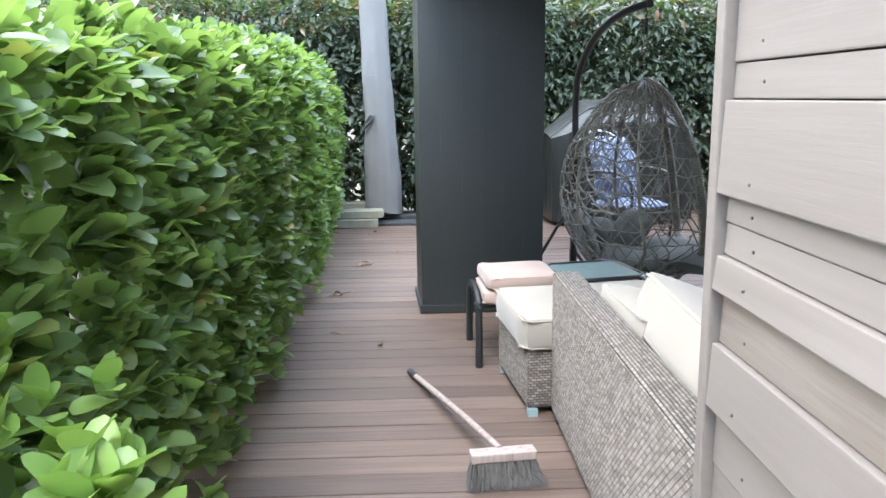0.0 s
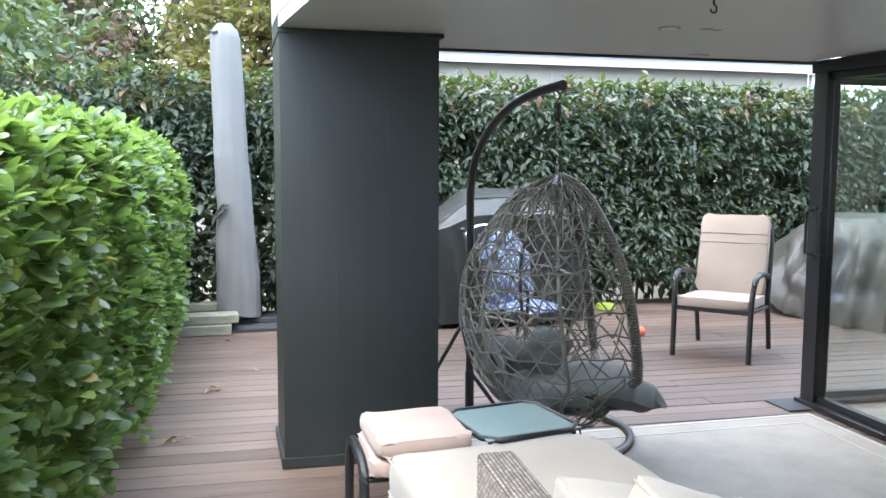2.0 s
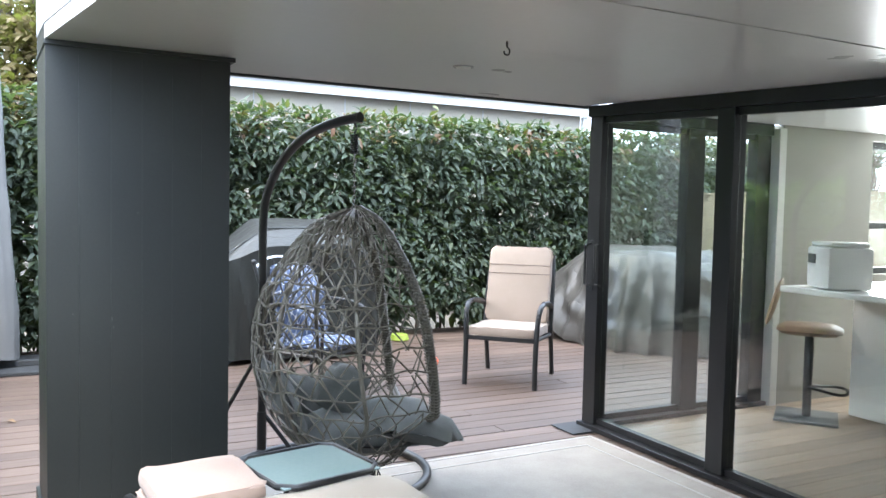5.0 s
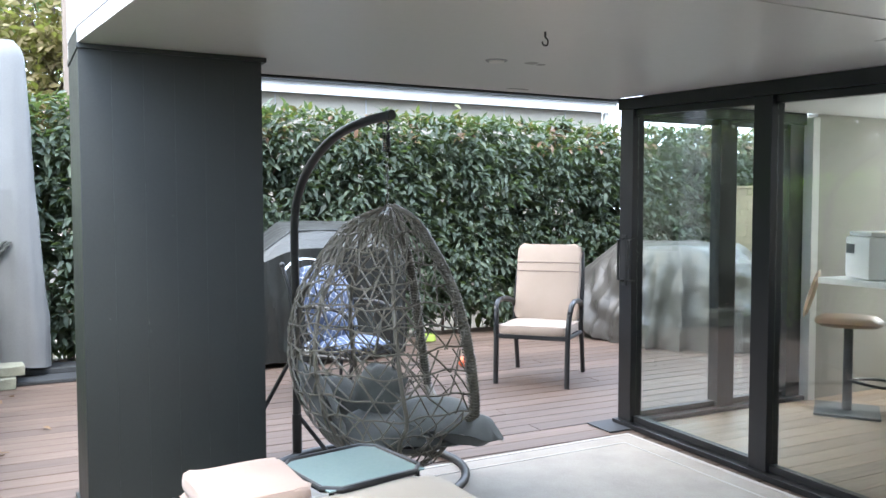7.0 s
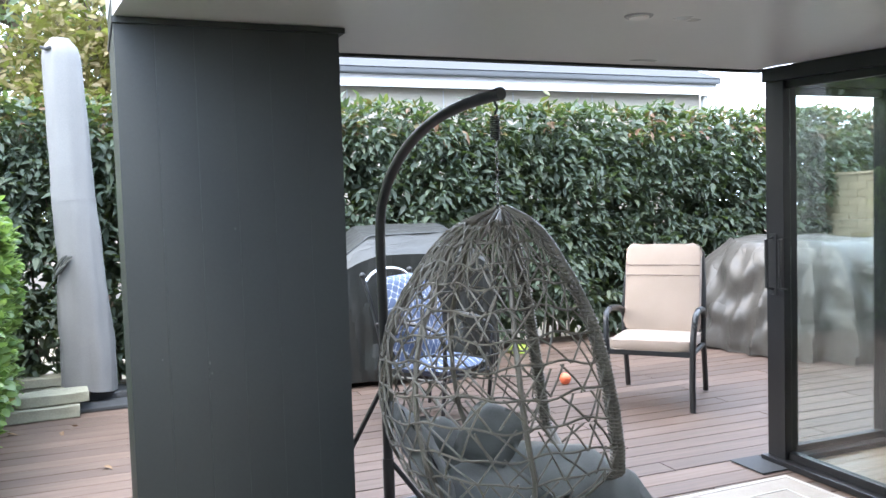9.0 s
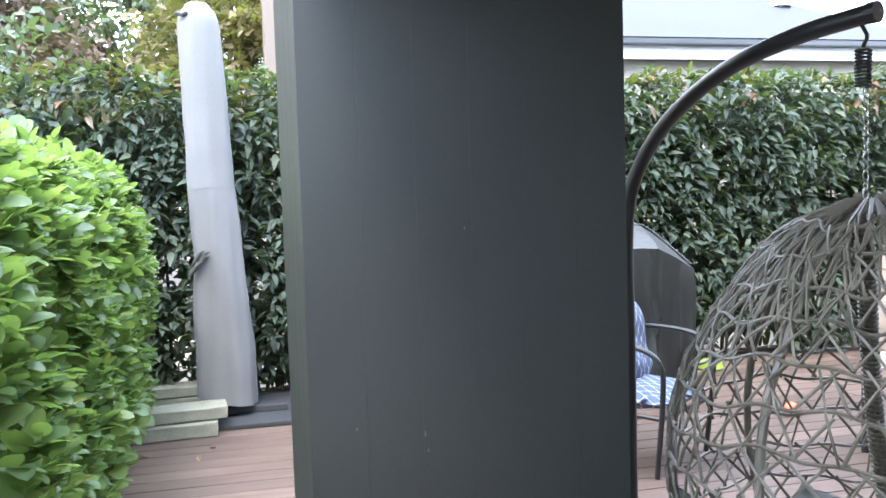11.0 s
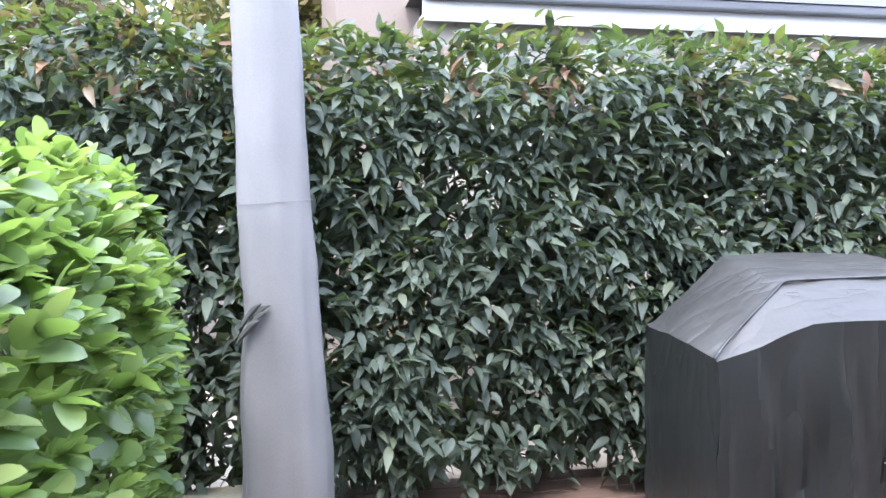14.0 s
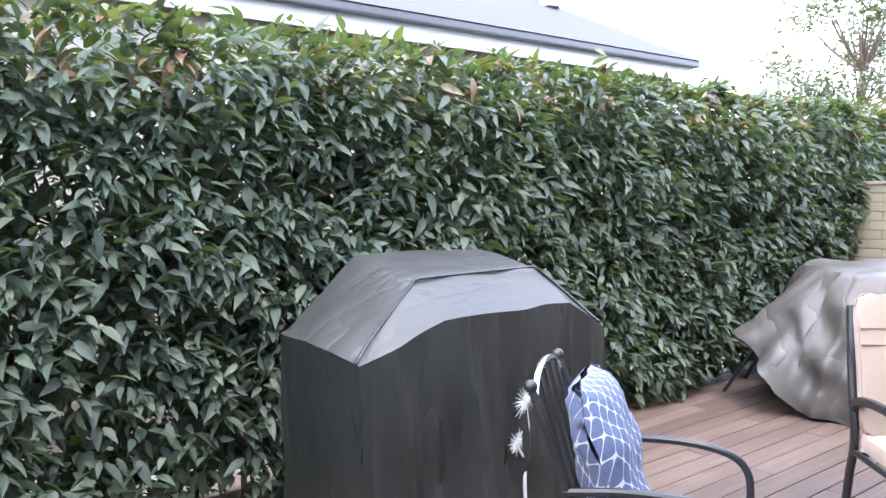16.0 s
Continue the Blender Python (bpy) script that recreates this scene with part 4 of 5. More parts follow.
def pad(name, parent, at, size, material, turn=(0, 0, 0), puff=0.2, square=9.0, crumple=0.06, seed=0.0, pipe=True, label="", n=14):
    m = pose(*at, *turn)
    p = part(name, pillowed(*size, n=n, square=square, puff=puff, crumple=crumple, seed=seed), material, parent, label, smooth=True, at=m)
    if pipe:
        bm = bmesh.new()
        piping(bm, size[0], size[1], size[2] * 0.30)
        part("piping", bm, material, p, smooth=True)
    return p


sofa = thing("wicker_sofa", (1.5, 2.9, 0), "greige woven wicker sofa with cream cushions on the deck", "sofa")
sx, sy = 1.5, 2.9
part("arm_panel", weave_box(1.02 - sx, 1.125 - sx, 1.98 - sy, 3.77 - sy, 0.03, 0.62), M_WICKER, sofa, "long woven wicker side panel")
part("seat_base", weave_box(1.128 - sx, 1.93 - sx, 1.98 - sy, 3.77 - sy, 0.03, 0.27), M_WICKER, sofa)
part("backrest", weave_box(1.128 - sx, 1.93 - sx, 1.95 - sy, 1.976 - sy, 0.03, 0.6), M_WICKER, sofa)
for x, y in ((1.05, 2.05), (1.05, 3.7), (1.88, 2.05), (1.88, 3.7)):
    part("foot", boxed(x - sx - 0.02, x - sx + 0.02, y - sy - 0.02, y - sy + 0.02, 0, 0.032), M_RUBBER, sofa)
box_pad("seat_cushion", sofa, (1.535 - sx, 3.2 - sy, 0.345), (0.79, 1.13, 0.145), M_CREAM, seed=1.0)
box_pad("seat_cushion", sofa, (1.535 - sx, 2.32 - sy, 0.345), (0.79, 0.61, 0.145), M_CREAM, seed=2.0)

for p, size, tn, sd in (((1.4, 3.3, 0.505), (0.5, 0.52, 0.15), (0, 11, 2), 3.0), ((1.435, 2.86, 0.56), (0.5, 0.84, 0.18), (0, 20, -3), 5.0), ((1.42, 2.2, 0.53), (0.5, 0.42, 0.17), (0, 14, 2), 6.0)):
    c = thing("back_cushion", p, "cream piped back cushion leaning against the wicker arm", "cushion", "cream sofa cushions")
    c.matrix_basis = pose(*p, *tn)
    box_pad("cover", c, (0, 0, 0), size, M_CREAM, seed=sd)

ott = thing("wicker_ottoman", (1.27, 4.1, 0), "low woven wicker ottoman with a cream cushion", "ottoman", turn=6)
part("base", weave_box(-0.38, 0.38, -0.285, 0.285, 0.03, 0.285), M_WICKER, ott)
for x, y in ((-0.36, -0.285), (0.36, -0.285), (-0.36, 0.265), (0.36, 0.265)):
    part("foot", boxed(x - 0.02, x + 0.02, y - 0.02, y + 0.02, 0, 0.032), M_TABLE, ott, "teal plastic foot")
box_pad("cushion", ott, (0, 0, 0.352), (0.8, 0.6, 0.13), M_CREAM, seed=7.0)

# slim black footstool with two folded pads
fs = thing("footstool", (0.96, 4.585, 0), "black metal footstool with two faded pink pads stacked on it", "footstool", turn=2)
for sgn in (-1, 1):
    bm = bmesh.new()
    tube(bm, curve_pts([(sgn * 0.198, -0.19, 0.002), (sgn * 0.198, -0.185, 0.24), (sgn * 0.198, -0.14, 0.345), (sgn * 0.198, 0.0, 0.365), (sgn * 0.198, 0.17, 0.345), (sgn * 0.198, 0.24, 0.24), (sgn * 0.198, 0.265, 0.002)], 5), 0.019, 8)
    part("side_frame", bm, M_METAL, fs, smooth=True)
for y in (-0.15, 0.15):
    part("rail", tubed([(-0.198, y, 0.3), (0.198, y, 0.3)], 0.012, 8), M_METAL, fs, smooth=True)
part("sling", boxed(-0.16, 0.16, -0.16, 0.16, 0.305, 0.315, bevel=0.003), M_GREYCL, fs)
for i, z in enumerate((0.35, 0.425)):
    p = thing("seat_pad", (0.965 + 0.012 * i, 4.575, z), "faded pink seat pad with brown edging lying on the footstool", "cushion", "pink pads", turn=2 + 3 * i)
    box_pad("cover", p, (0, 0, 0), (0.35, 0.38, 0.06), M_PADPINK, seed=9.0 + i, pipe=False)
    bm = bmesh.new()
    piping(bm, 0.35, 0.38, 0.0, 0.006, 0.004)
    part("piping", bm, M_PIPE, p, "brown tape edging")

# glass side table
st = thing("side_table", (1.375, 4.61, 0), "small black side table with a frosted teal glass top", "table", turn=12)
bm = boxed(-0.2, 0.2, -0.19, 0.19, 0.425, 0.433, bevel=0.003)
part("tabletop", bm, M_TABLE, st, "frosted teal glass top")
bm = bmesh.new()
q = 0.05
tube(bm, [(-0.205 + q, -0.195, 0.43), (0.205 - q, -0.195, 0.43), (0.205, -0.195 + q, 0.43), (0.205, 0.195 - q, 0.43), (0.205 - q, 0.195, 0.43), (-0.205 + q, 0.195, 0.43), (-0.205, 0.195 - q, 0.43), (-0.205, -0.195 + q, 0.43)], 0.012, 8, True)
part("rim", bm, M_METAL, st, smooth=True)
for x in (-0.18, 0.18):
    for y in (-0.17, 0.17):
        part("leg", tubed([(x, y, 0.425), (x * 1.08, y * 1.08, 0.003)], 0.01, 8), M_METAL, st, smooth=True)

# rug
rug = thing("rug", (2.465, 4.24, 0), "grey outdoor rug with pale line borders", "rug", turn=1.5)
part("carpet", boxed(-1.1, 1.1, -1.4, 1.4, 0.002, 0.012, bevel=0.003), M_RUG, rug)
for x0, x1, y0, y1 in ((-0.95, 0.94, 1.24, 1.252), (-0.95, 0.94, -1.252, -1.24), (-0.962, -0.95, -1.252, 1.252), (0.94, 0.952, -1.252, 1.252),
                       (-1.09, 1.09, 1.365, 1.39), (1.068, 1.09, -1.39, 1.364), (-1.09, -1.068, -1.39, 1.364)):
    part("border_line", boxed(x0, x1, y0, y1, 0.0105, 0.0145), M_RUG2, rug, "pale border line")
bm = bmesh.new()
for i in range(33):
    y = -1.24 + i * 0.0765
    box(bm, 0.96, 1.062, y, y + 0.06, 0.0105, 0.0128)
part("woven_band", bm, M_RUG, rug, "pale woven edge band")["kind"] = "stuff"

# hanging egg chair
egg = thing("egg_chair_stand", (1.57, 6.08, 0), "curved black steel stand for a hanging chair", "stand")
E0 = Vector((1.57, 6.08, 0))
TIP = Vector((1.815, 5.30, 1.825))
arc = [(1.57, 6.08, 0.25), (1.57, 6.08, 0.9), (1.568, 6.075, 1.32), (1.585, 6.02, 1.5), (1.625, 5.88, 1.65), (1.68, 5.68, 1.755), (1.745, 5.48, 1.805), tuple(TIP)]
part("arm", tubed([p - E0 for p in curve_pts(arc, 6)], 0.023, 12), M_METAL, egg, "curved black arm", smooth=True)
part("lower_post", tubed([(0, 0, 0.02), (0, 0, 0.26)], 0.027, 12), M_METAL, egg, smooth=True)
part("end_cap", tubed([TIP - E0 - Vector((0.001, -0.004, 0)), TIP - E0 + Vector((0.006, -0.016, 0.0))], 0.025, 12), M_METAL, egg)
RC = Vector((1.80, 5.62, 0.028))
ring = [RC + Vector((0.52 * math.cos(a * math.tau / 48), 0.5 * math.sin(a * math.tau / 48), 0)) - E0 for a in range(48)]
part("base_ring", tubed(ring, 0.022, 10, True), M_METAL, egg, smooth=True)
for dx, dy, top in ((0.17, -0.1, 0.26), (-0.33, 0.06, 0.62)):
    part("brace", tubed([(0, 0, top), (dx, dy, 0.014)], 0.012, 8), M_METAL, egg)
bm = bmesh.new()
tube(bm, curve_pts([TIP - E0 + Vector((-0.01, 0.02, -0.02)), TIP - E0 + Vector((0.0, 0.012, -0.05)), TIP - E0 + Vector((-0.012, 0.01, -0.075))], 5), 0.005, 6)
part("hook", bm, M_METAL, egg)
sp = []
for i in range(120):
    a = i / 120 * math.tau * 11
    sp.append((TIP.x - 0.012 - E0.x + 0.017 * math.cos(a), TIP.y + 0.01 - E0.y + 0.017 * math.sin(a), 1.745 - 0.09 * i / 120))
part("spring", tubed(sp, 0.0035, 5), M_METAL, egg, "black coil spring")

EC = Vector((1.80, 5.30, 0.0))
pod = thing("egg_chair", (EC.x, EC.y, 0.155), "dark olive woven rattan egg-shaped hanging chair", "hanging chair", turn=-5)
# side outline of the pod: height, back edge, front edge
OUTLINE = ((1.4, -0.015, 0.02), (1.35, -0.15, 0.09), (1.28, -0.235, 0.13), (1.14, -0.34, 0.19), (1.0, -0.425, 0.235), (0.86, -0.46, 0.265), (0.7, -0.465, 0.29),
           (0.55, -0.435, 0.31), (0.42, -0.37, 0.32), (0.32, -0.29, 0.3), (0.22, -0.16, 0.24), (0.165, -0.03, 0.13), (0.155, 0.04, 0.06))
Z0, Z1 = 0.155, 1.4
WIDE_OPEN = radians(127)
LIP = 0.46


def outline(z):
    for (za, a0, a1), (zb, b0, b1) in zip(OUTLINE, OUTLINE[1:]):
        if z >= zb:
            t = min(1.0, max(0.0, (za - z) / (za - zb)))
            return a0 + (b0 - a0) * t, a1 + (b1 - a1) * t
    return OUTLINE[-1][1], OUTLINE[-1][2]


def sweep(z):
    """How far round the weave reaches from the middle of the back at a height."""
    k = min(1.0, max(0.0, (LIP - z) / 0.14))
    return WIDE_OPEN + (math.pi - WIDE_OPEN) * k


def egg_p(phi, z):
    back, front = outline(z)
    lim = sweep(z)
    a = (front - back) / (1 - math.cos(lim))
    w = 0.53 * (front - back) + 0.02
    return Vector((back + a - a * math.cos(phi), -w * math.sin(phi), z - Z0))


rnd = random.Random(41)
zs = [0.19, 0.25, 0.32, 0.4, 0.49, 0.58, 0.68, 0.78, 0.88, 0.97, 1.06, 1.14, 1.21, 1.28, 1.34]
weave = bmesh.new()
for z in zs:
    lim = sweep(z)
    wob = rnd.uniform(0, 6)
    pts = []
    for k in range(65):
        phi = -lim + 2 * lim * k / 64
        pts.append(egg_p(phi, max(0.16, z + 0.011 * math.sin(phi * 6 + wob) + 0.006 * math.sin(phi * 15 + z * 7))))
    tube(weave, pts, 0.0045, 5)
for za, zb in zip(zs, zs[1:]):
    lim = min(sweep(za), sweep(zb))
    count = 19
    for sgn in (-1, 1):
        for k in range(count):
            phi = -lim + 2 * lim * (k + 0.5 + rnd.uniform(-0.2, 0.2)) / count
            end = min(lim, max(-lim, phi + sgn * rnd.uniform(0.45, 1.0) * 2 * lim / count))
            up = zb if rnd.random() < 0.8 else min(1.36, zb + 0.09)
            tube(weave, [egg_p(phi, za), egg_p((phi + end) / 2, (za + up) / 2) * 1.006, egg_p(end, up)], rnd.uniform(0.0034, 0.0044), 5)
# close wrapping of the crown
for k in range(64):
    phi = -WIDE_OPEN + 2 * WIDE_OPEN * (k + rnd.uniform(-0.3, 0.3)) / 64
    z = rnd.uniform(1.08, 1.27)
    lean = rnd.gauss(0, 0.22)
    tube(weave, [egg_p(max(-WIDE_OPEN, min(WIDE_OPEN, phi + lean * j / 6)), z + (1.395 - z) * j / 6) for j in range(7)], rnd.uniform(0.003, 0.0043), 5)
part("wicker_weave", weave, M_RATTAN, pod, "open lattice of dark rattan strands")["kind"] = "stuff"
for side in (-1, 1):
    for dy, r in ((0.0, 0.016), (0.016, 0.012)):
        pts = [egg_p(side * sweep(z), z) + Vector((-dy, 0, 0)) for z in [1.4 - (1.4 - 0.34) * j / 26 for j in range(27)]]
        part("rim", tubed(pts, r, 9), M_RATTAN, pod, "thick rattan-wrapped rim", smooth=True)
    bm = bmesh.new()
    for j in range(70):
        z = 1.38 - 1.0 * j / 70
        c = egg_p(side * sweep(z), z) + Vector((-0.008, 0, 0))
        tube(bm, [c + Vector((0.028 * math.cos(a), 0.019 * math.sin(a), 0.006 * math.sin(a))) for a in (0, 0.785, 1.57, 2.356, 3.14, 3.927, 4.71, 5.5)], 0.0032, 4, True)
    part("rim_wrapping", bm, M_RATTAN, pod)["kind"] = "stuff"
lip = []
for j in range(17):
    t = j / 16
    phi = WIDE_OPEN + (2 * math.pi - 2 * WIDE_OPEN) * t
    lip.append(Vector((outline(0.34)[1] - 0.02 + 0.06 * math.sin(math.pi * t), -(0.56 * 0.58 + 0.02) * math.sin(phi), 0.34 - 0.05 * math.sin(math.pi * t) - Z0)))
part("rim", tubed(lip, 0.015, 9), M_RATTAN, pod, smooth=True)
for phi in (-1.4, -0.55, 0.55, 1.4):
    part("rib", tubed([egg_p(phi, 0.17 + (1.395 - 0.17) * j / 22) * 0.985 for j in range(23)], 0.0105, 7), M_RATTAN, pod, "dark upright rib", smooth=True)
part("bottom_ring", tubed([(0.03 + 0.09 * math.cos(a * math.tau / 16), 0.09 * math.sin(a * math.tau / 16), 0.012) for a in range(16)], 0.01, 6, True), M_RATTAN, pod)
for x, y in ((0.07, -0.05), (0.13, 0.03), (0.1, -0.12)):
    part("tie", tubed(curve_pts([(x, y, 0.02), (x + 0.02, y - 0.01, -0.03), (x + 0.012, y - 0.015, -0.075)], 4), 0.0035, 5), M_METAL, pod, "dangling tie cord")
bm = bmesh.new()
for i in range(13):
    z = Z1 + 0.005 + i * 0.0215 - Z0
    f = i % 2
    tube(bm, [(0.002 + 0.007 * math.cos(a) * (1 - f), 0.007 * math.cos(a) * f, z + 0.014 * math.sin(a)) for a in (0, 0.8, 1.57, 2.36, 3.14, 3.93, 4.71, 5.5)], 0.002, 4, True)
part("chain", bm, M_CHROME, pod)["kind"] = "stuff"
for (p, size, tn, nm, sd, lab) in (((0.03, 0.0, 0.18), (0.56, 0.6, 0.18), (0, 4, 0), "seat_cushion", 1, "charcoal seat cushion"),
                           ((0.27, -0.02, 0.21), (0.46, 0.64, 0.2), (0, 10, 0), "front_roll", 2, "seat cushion rolled over the front rim"),
                           ((-0.32, 0.0, 0.35), (0.4, 0.46, 0.12), (0, 66, 0), "back_cushion", 3, ""),
                           ((-0.17, 0.22, 0.28), (0.3, 0.3, 0.1), (55, 15, 30), "side_cushion", 5, ""),
                           ((-0.02, 0.1, 0.36), (0.25, 0.26, 0.13), (20, -50, 20), "pillow", 4, "round charcoal pillow")):
    part(nm, pillowed(*size, n=12, square=3.2, puff=0.7, crumple=0.12, seed=sd * 3.3), M_GREYCL, pod, lab, smooth=True, at=pose(*p, *tn))


def patio_chair(place, turn):
    """Black steel armchair with a banded pink pad; it faces its own -y."""
    c = thing("patio_chair", place, "black steel patio armchair with faded pink banded cushion", "chair", turn=turn)
    for s in (-1, 1):
        x = s * 0.285
        part("front_leg", tubed(curve_pts([(x, -0.33, 0.002), (x, -0.315, 0.3), (x * 1.02, -0.30, 0.5), (x * 1.05, -0.25, 0.625), (x * 1.06, -0.12, 0.655)], 5), 0.021, 8), M_METAL, c, smooth=True)
        part("armrest", tubed(curve_pts([(x * 1.06, -0.14, 0.655), (x * 1.06, 0.05, 0.64), (x * 1.02, 0.22, 0.6), (x, 0.27, 0.55)], 5), [0.022] * 15 + [0.015], 8), M_METAL, c, smooth=True)
        part("back_leg", tubed(curve_pts([(x, 0.36, 0.002), (x, 0.3, 0.25), (x, 0.25, 0.42), (x, 0.3, 0.7), (x * 0.93, 0.40, 1.02)], 5), 0.02, 8), M_METAL, c, smooth=True)
        part("seat_rail", tubed([(x, -0.31, 0.385), (x, 0.25, 0.36)], 0.015, 8), M_METAL, c, smooth=True)
    part("front_rail", boxed(-0.285, 0.285, -0.325, -0.3, 0.365, 0.4, bevel=0.004), M_METAL, c)
    part("back_rail", boxed(-0.27, 0.27, 0.385, 0.405, 0.97, 1.0, bevel=0.004), M_METAL, c)
    part("stretcher", tubed([(-0.285, 0.24, 0.355), (0.285, 0.24, 0.355)], 0.013, 8), M_METAL, c)
    box_pad("seat_pad", c, (0, -0.04, 0.425), (0.545, 0.57, 0.075), M_PINK, (-2, 0, 0), 3.0, False)
    tilt = 78
    bp = part("back_pad", boxcushion(0.535, 0.64, 0.07, seed=4.0), M_PINK, c, smooth=True, at=pose(0, 0.275, 0.765, tilt, 0, 0))
    for v in (0.09, 0.165):
        part("seam", tubed([(-0.266, v, 0.042), (0.0, v, 0.048), (0.266, v, 0.042)], 0.004, 6), M_PIPE, bp, "brown stitched seam")
    bm = bmesh.new()
    piping(bm, 0.54, 0.645, 0.0, 0.005, 0.0)
    part("piping", bm, M_PIPE, bp, "brown tape edging")
    return c


patio_chair((3.937, 7.286, 0), -46)


def lattice_chair(place, turn):
    """Black wrought chair with ball finials and a blue printed cushion; it faces its own +x."""
    c = thing("garden_armchair", place, "black metal garden armchair with blue lattice-print cushion", "chair", turn=turn)
    for s in (-1, 1):
        y = s * 0.26
        part("back_post", tubed(curve_pts([(-0.22, y, 0.002), (-0.2, y, 0.4), (-0.27, y, 0.7), (-0.36, y, 0.95)], 5), 0.014, 8), M_METAL, c, smooth=True)
        bm = bmesh.new()
        bmesh.ops.create_uvsphere(bm, u_segments=12, v_segments=8, radius=0.022)
        bmesh.ops.translate(bm, vec=(-0.365, y, 0.965), verts=bm.verts)
        part("finial", bm, M_METAL, c, "black ball finial", smooth=True)
        part("armrest", tubed(curve_pts([(-0.26, y, 0.64), (-0.05, y * 1.08, 0.665), (0.18, y * 1.1, 0.65), (0.3, y * 1.1, 0.58), (0.31, y * 1.08, 0.4), (0.27, y * 1.05, 0.002)], 6), 0.014, 8), M_METAL, c, smooth=True)
        part("seat_rail", tubed([(-0.2, y, 0.3), (0.29, y, 0.3)], 0.012, 8), M_METAL, c)
    part("top_rail", tubed(curve_pts([(-0.355, -0.26, 0.91), (-0.365, -0.15, 0.975), (-0.37, 0, 0.995), (-0.365, 0.15, 0.975), (-0.355, 0.26, 0.91)], 5), 0.012, 8), M_CHROME, c, "worn pale top rail", smooth=True)
    part("front_rail", tubed([(0.29, -0.27, 0.3), (0.29, 0.27, 0.3)], 0.012, 8), M_METAL, c)
    for y in (-0.15, -0.05, 0.05, 0.15):
        part("back_slat", tubed([(-0.21, y, 0.42), (-0.36, y, 0.98)], 0.007, 6), M_METAL, c)
    part("seat_cushion", pillowed(0.54, 0.5, 0.13, n=12, square=5, puff=0.5, crumple=0.1, seed=1.5), M_BLUE, c, smooth=True, at=pose(0.04, 0, 0.36))
    b = part("back_cushion", pillowed(0.64, 0.54, 0.2, n=18, square=5, puff=0.45, crumple=0.2, seed=2.5), M_BLUE, c, "plump blue and white back cushion", smooth=True, at=pose(-0.135, 0, 0.65, 0, -107, 0))
    return c


lattice_chair((2.345, 7.61, 0), -56)


# ---- covered barbecue ----
def cloth(bm, seed, amount, scale=3.0):
    for v in bm.verts:
        if v.co.z < 0.02:
            continue
        w = Vector((noise.noise(v.co * scale + Vector((seed, 0, 0))), noise.noise(v.co * scale + Vector((0, seed, 0))), 0.5 * noise.noise(v.co * scale + Vector((0, 0, seed)))))
        v.co += w * amount


bq = thing("covered_barbecue", (2.6, 8.93, 0), "barbecue under a fitted black vinyl cover", "barbecue")
bx, by = 2.6, 8.93


def loft(bm, sections):
    rows = [[bm.verts.new(p) for p in s] for s in sections]
    for a, c in zip(rows, rows[1:]):
        for k in range(len(a) - 1):
            bm.faces.new((a[k], a[k + 1], c[k + 1], c[k]))
    for r, flip in ((rows[0], True), (rows[-1], False)):
        bm.faces.new(r[::-1] if flip else r)
    return rows


def bbq_section(x, front, sh, tf, tb, zt_f, zt_b):
    """One cross-section of the cover: front foot up over the hood to the back foot."""
    f, b = 8.63 - by - front, 9.31 - by
    pts = [(f, 0.05), (f, sh * 0.33), (f, sh * 0.66), (f, sh), (tf, zt_f), ((tf + tb) / 2, (zt_f + zt_b) / 2 + 0.012), (tb, zt_b), (b, sh + 0.04), (b, sh * 0.5), (b, 0.05)]
    return [(x - bx, y, z) for y, z in pts]


def dense(secs, n):
    out = []
    for a, c in zip(secs, secs[1:]):
        for i in range(n):
            t = i / n
            out.append([tuple(p + (q - p) * t for p, q in zip(u, w)) for u, w in zip(a, c)])
    out.append(secs[-1])
    return out


SECS = [bbq_section(1.85, 0.0, 0.9, -0.285, 0.36, 0.912, 0.93),
        bbq_section(2.05, 0.01, 0.965, -0.19, 0.38, 1.05, 1.09),
        bbq_section(2.26, 0.02, 1.035, -0.085, 0.415, 1.178, 1.258),
        bbq_section(2.34, 0.025, 1.04, -0.08, 0.42, 1.186, 1.268),
        bbq_section(2.7, 0.03, 1.045, -0.08, 0.42, 1.19, 1.272),
        bbq_section(3.02, 0.02, 1.045, -0.08, 0.42, 1.195, 1.275),
        bbq_section(3.12, 0.01, 0.99, -0.11, 0.41, 1.12, 1.225),
        bbq_section(3.31, 0.0, 0.885, -0.25, 0.36, 0.91, 0.96)]
CREASES = ((-0.6, 0.15, 0.04, 0.02), (-0.42, 0.05, 0.03, 0.02), (-0.22, 0.04, 0.03, 0.026), (-0.1, 0.16, 0.025, 0.016), (0.12, -0.04, 0.02, 0.026), (0.3, 0.1, 0.03, 0.022), (0.45, -0.15, 0.02, 0.026), (0.58, -0.05, 0.025, 0.02))
bm = bmesh.new()
loft(bm, dense(SECS, 11))
bmesh.ops.subdivide_edges(bm, edges=[e for e in bm.edges if e.calc_length() > 0.14], cuts=2, use_grid_fill=True)
for v in bm.verts:
    if v.co.z < 0.85:
        fold = math.sin((v.co.x + v.co.y) * 15 + 3 * noise.noise(v.co * 3)) * 0.03 * (1 - v.co.z) ** 0.7
        v.co.y += fold if abs(v.co.x) < 0.68 else 0
        v.co.x += fold * 0.5
        if v.co.y < -0.15:
            for xc, lean, wide, deep in CREASES:
                v.co.y -= 1.8 * deep * min(1.0, (0.95 - v.co.z) * 2.2) * math.exp(-((v.co.x - xc - lean * (0.9 - v.co.z)) / wide) ** 2)
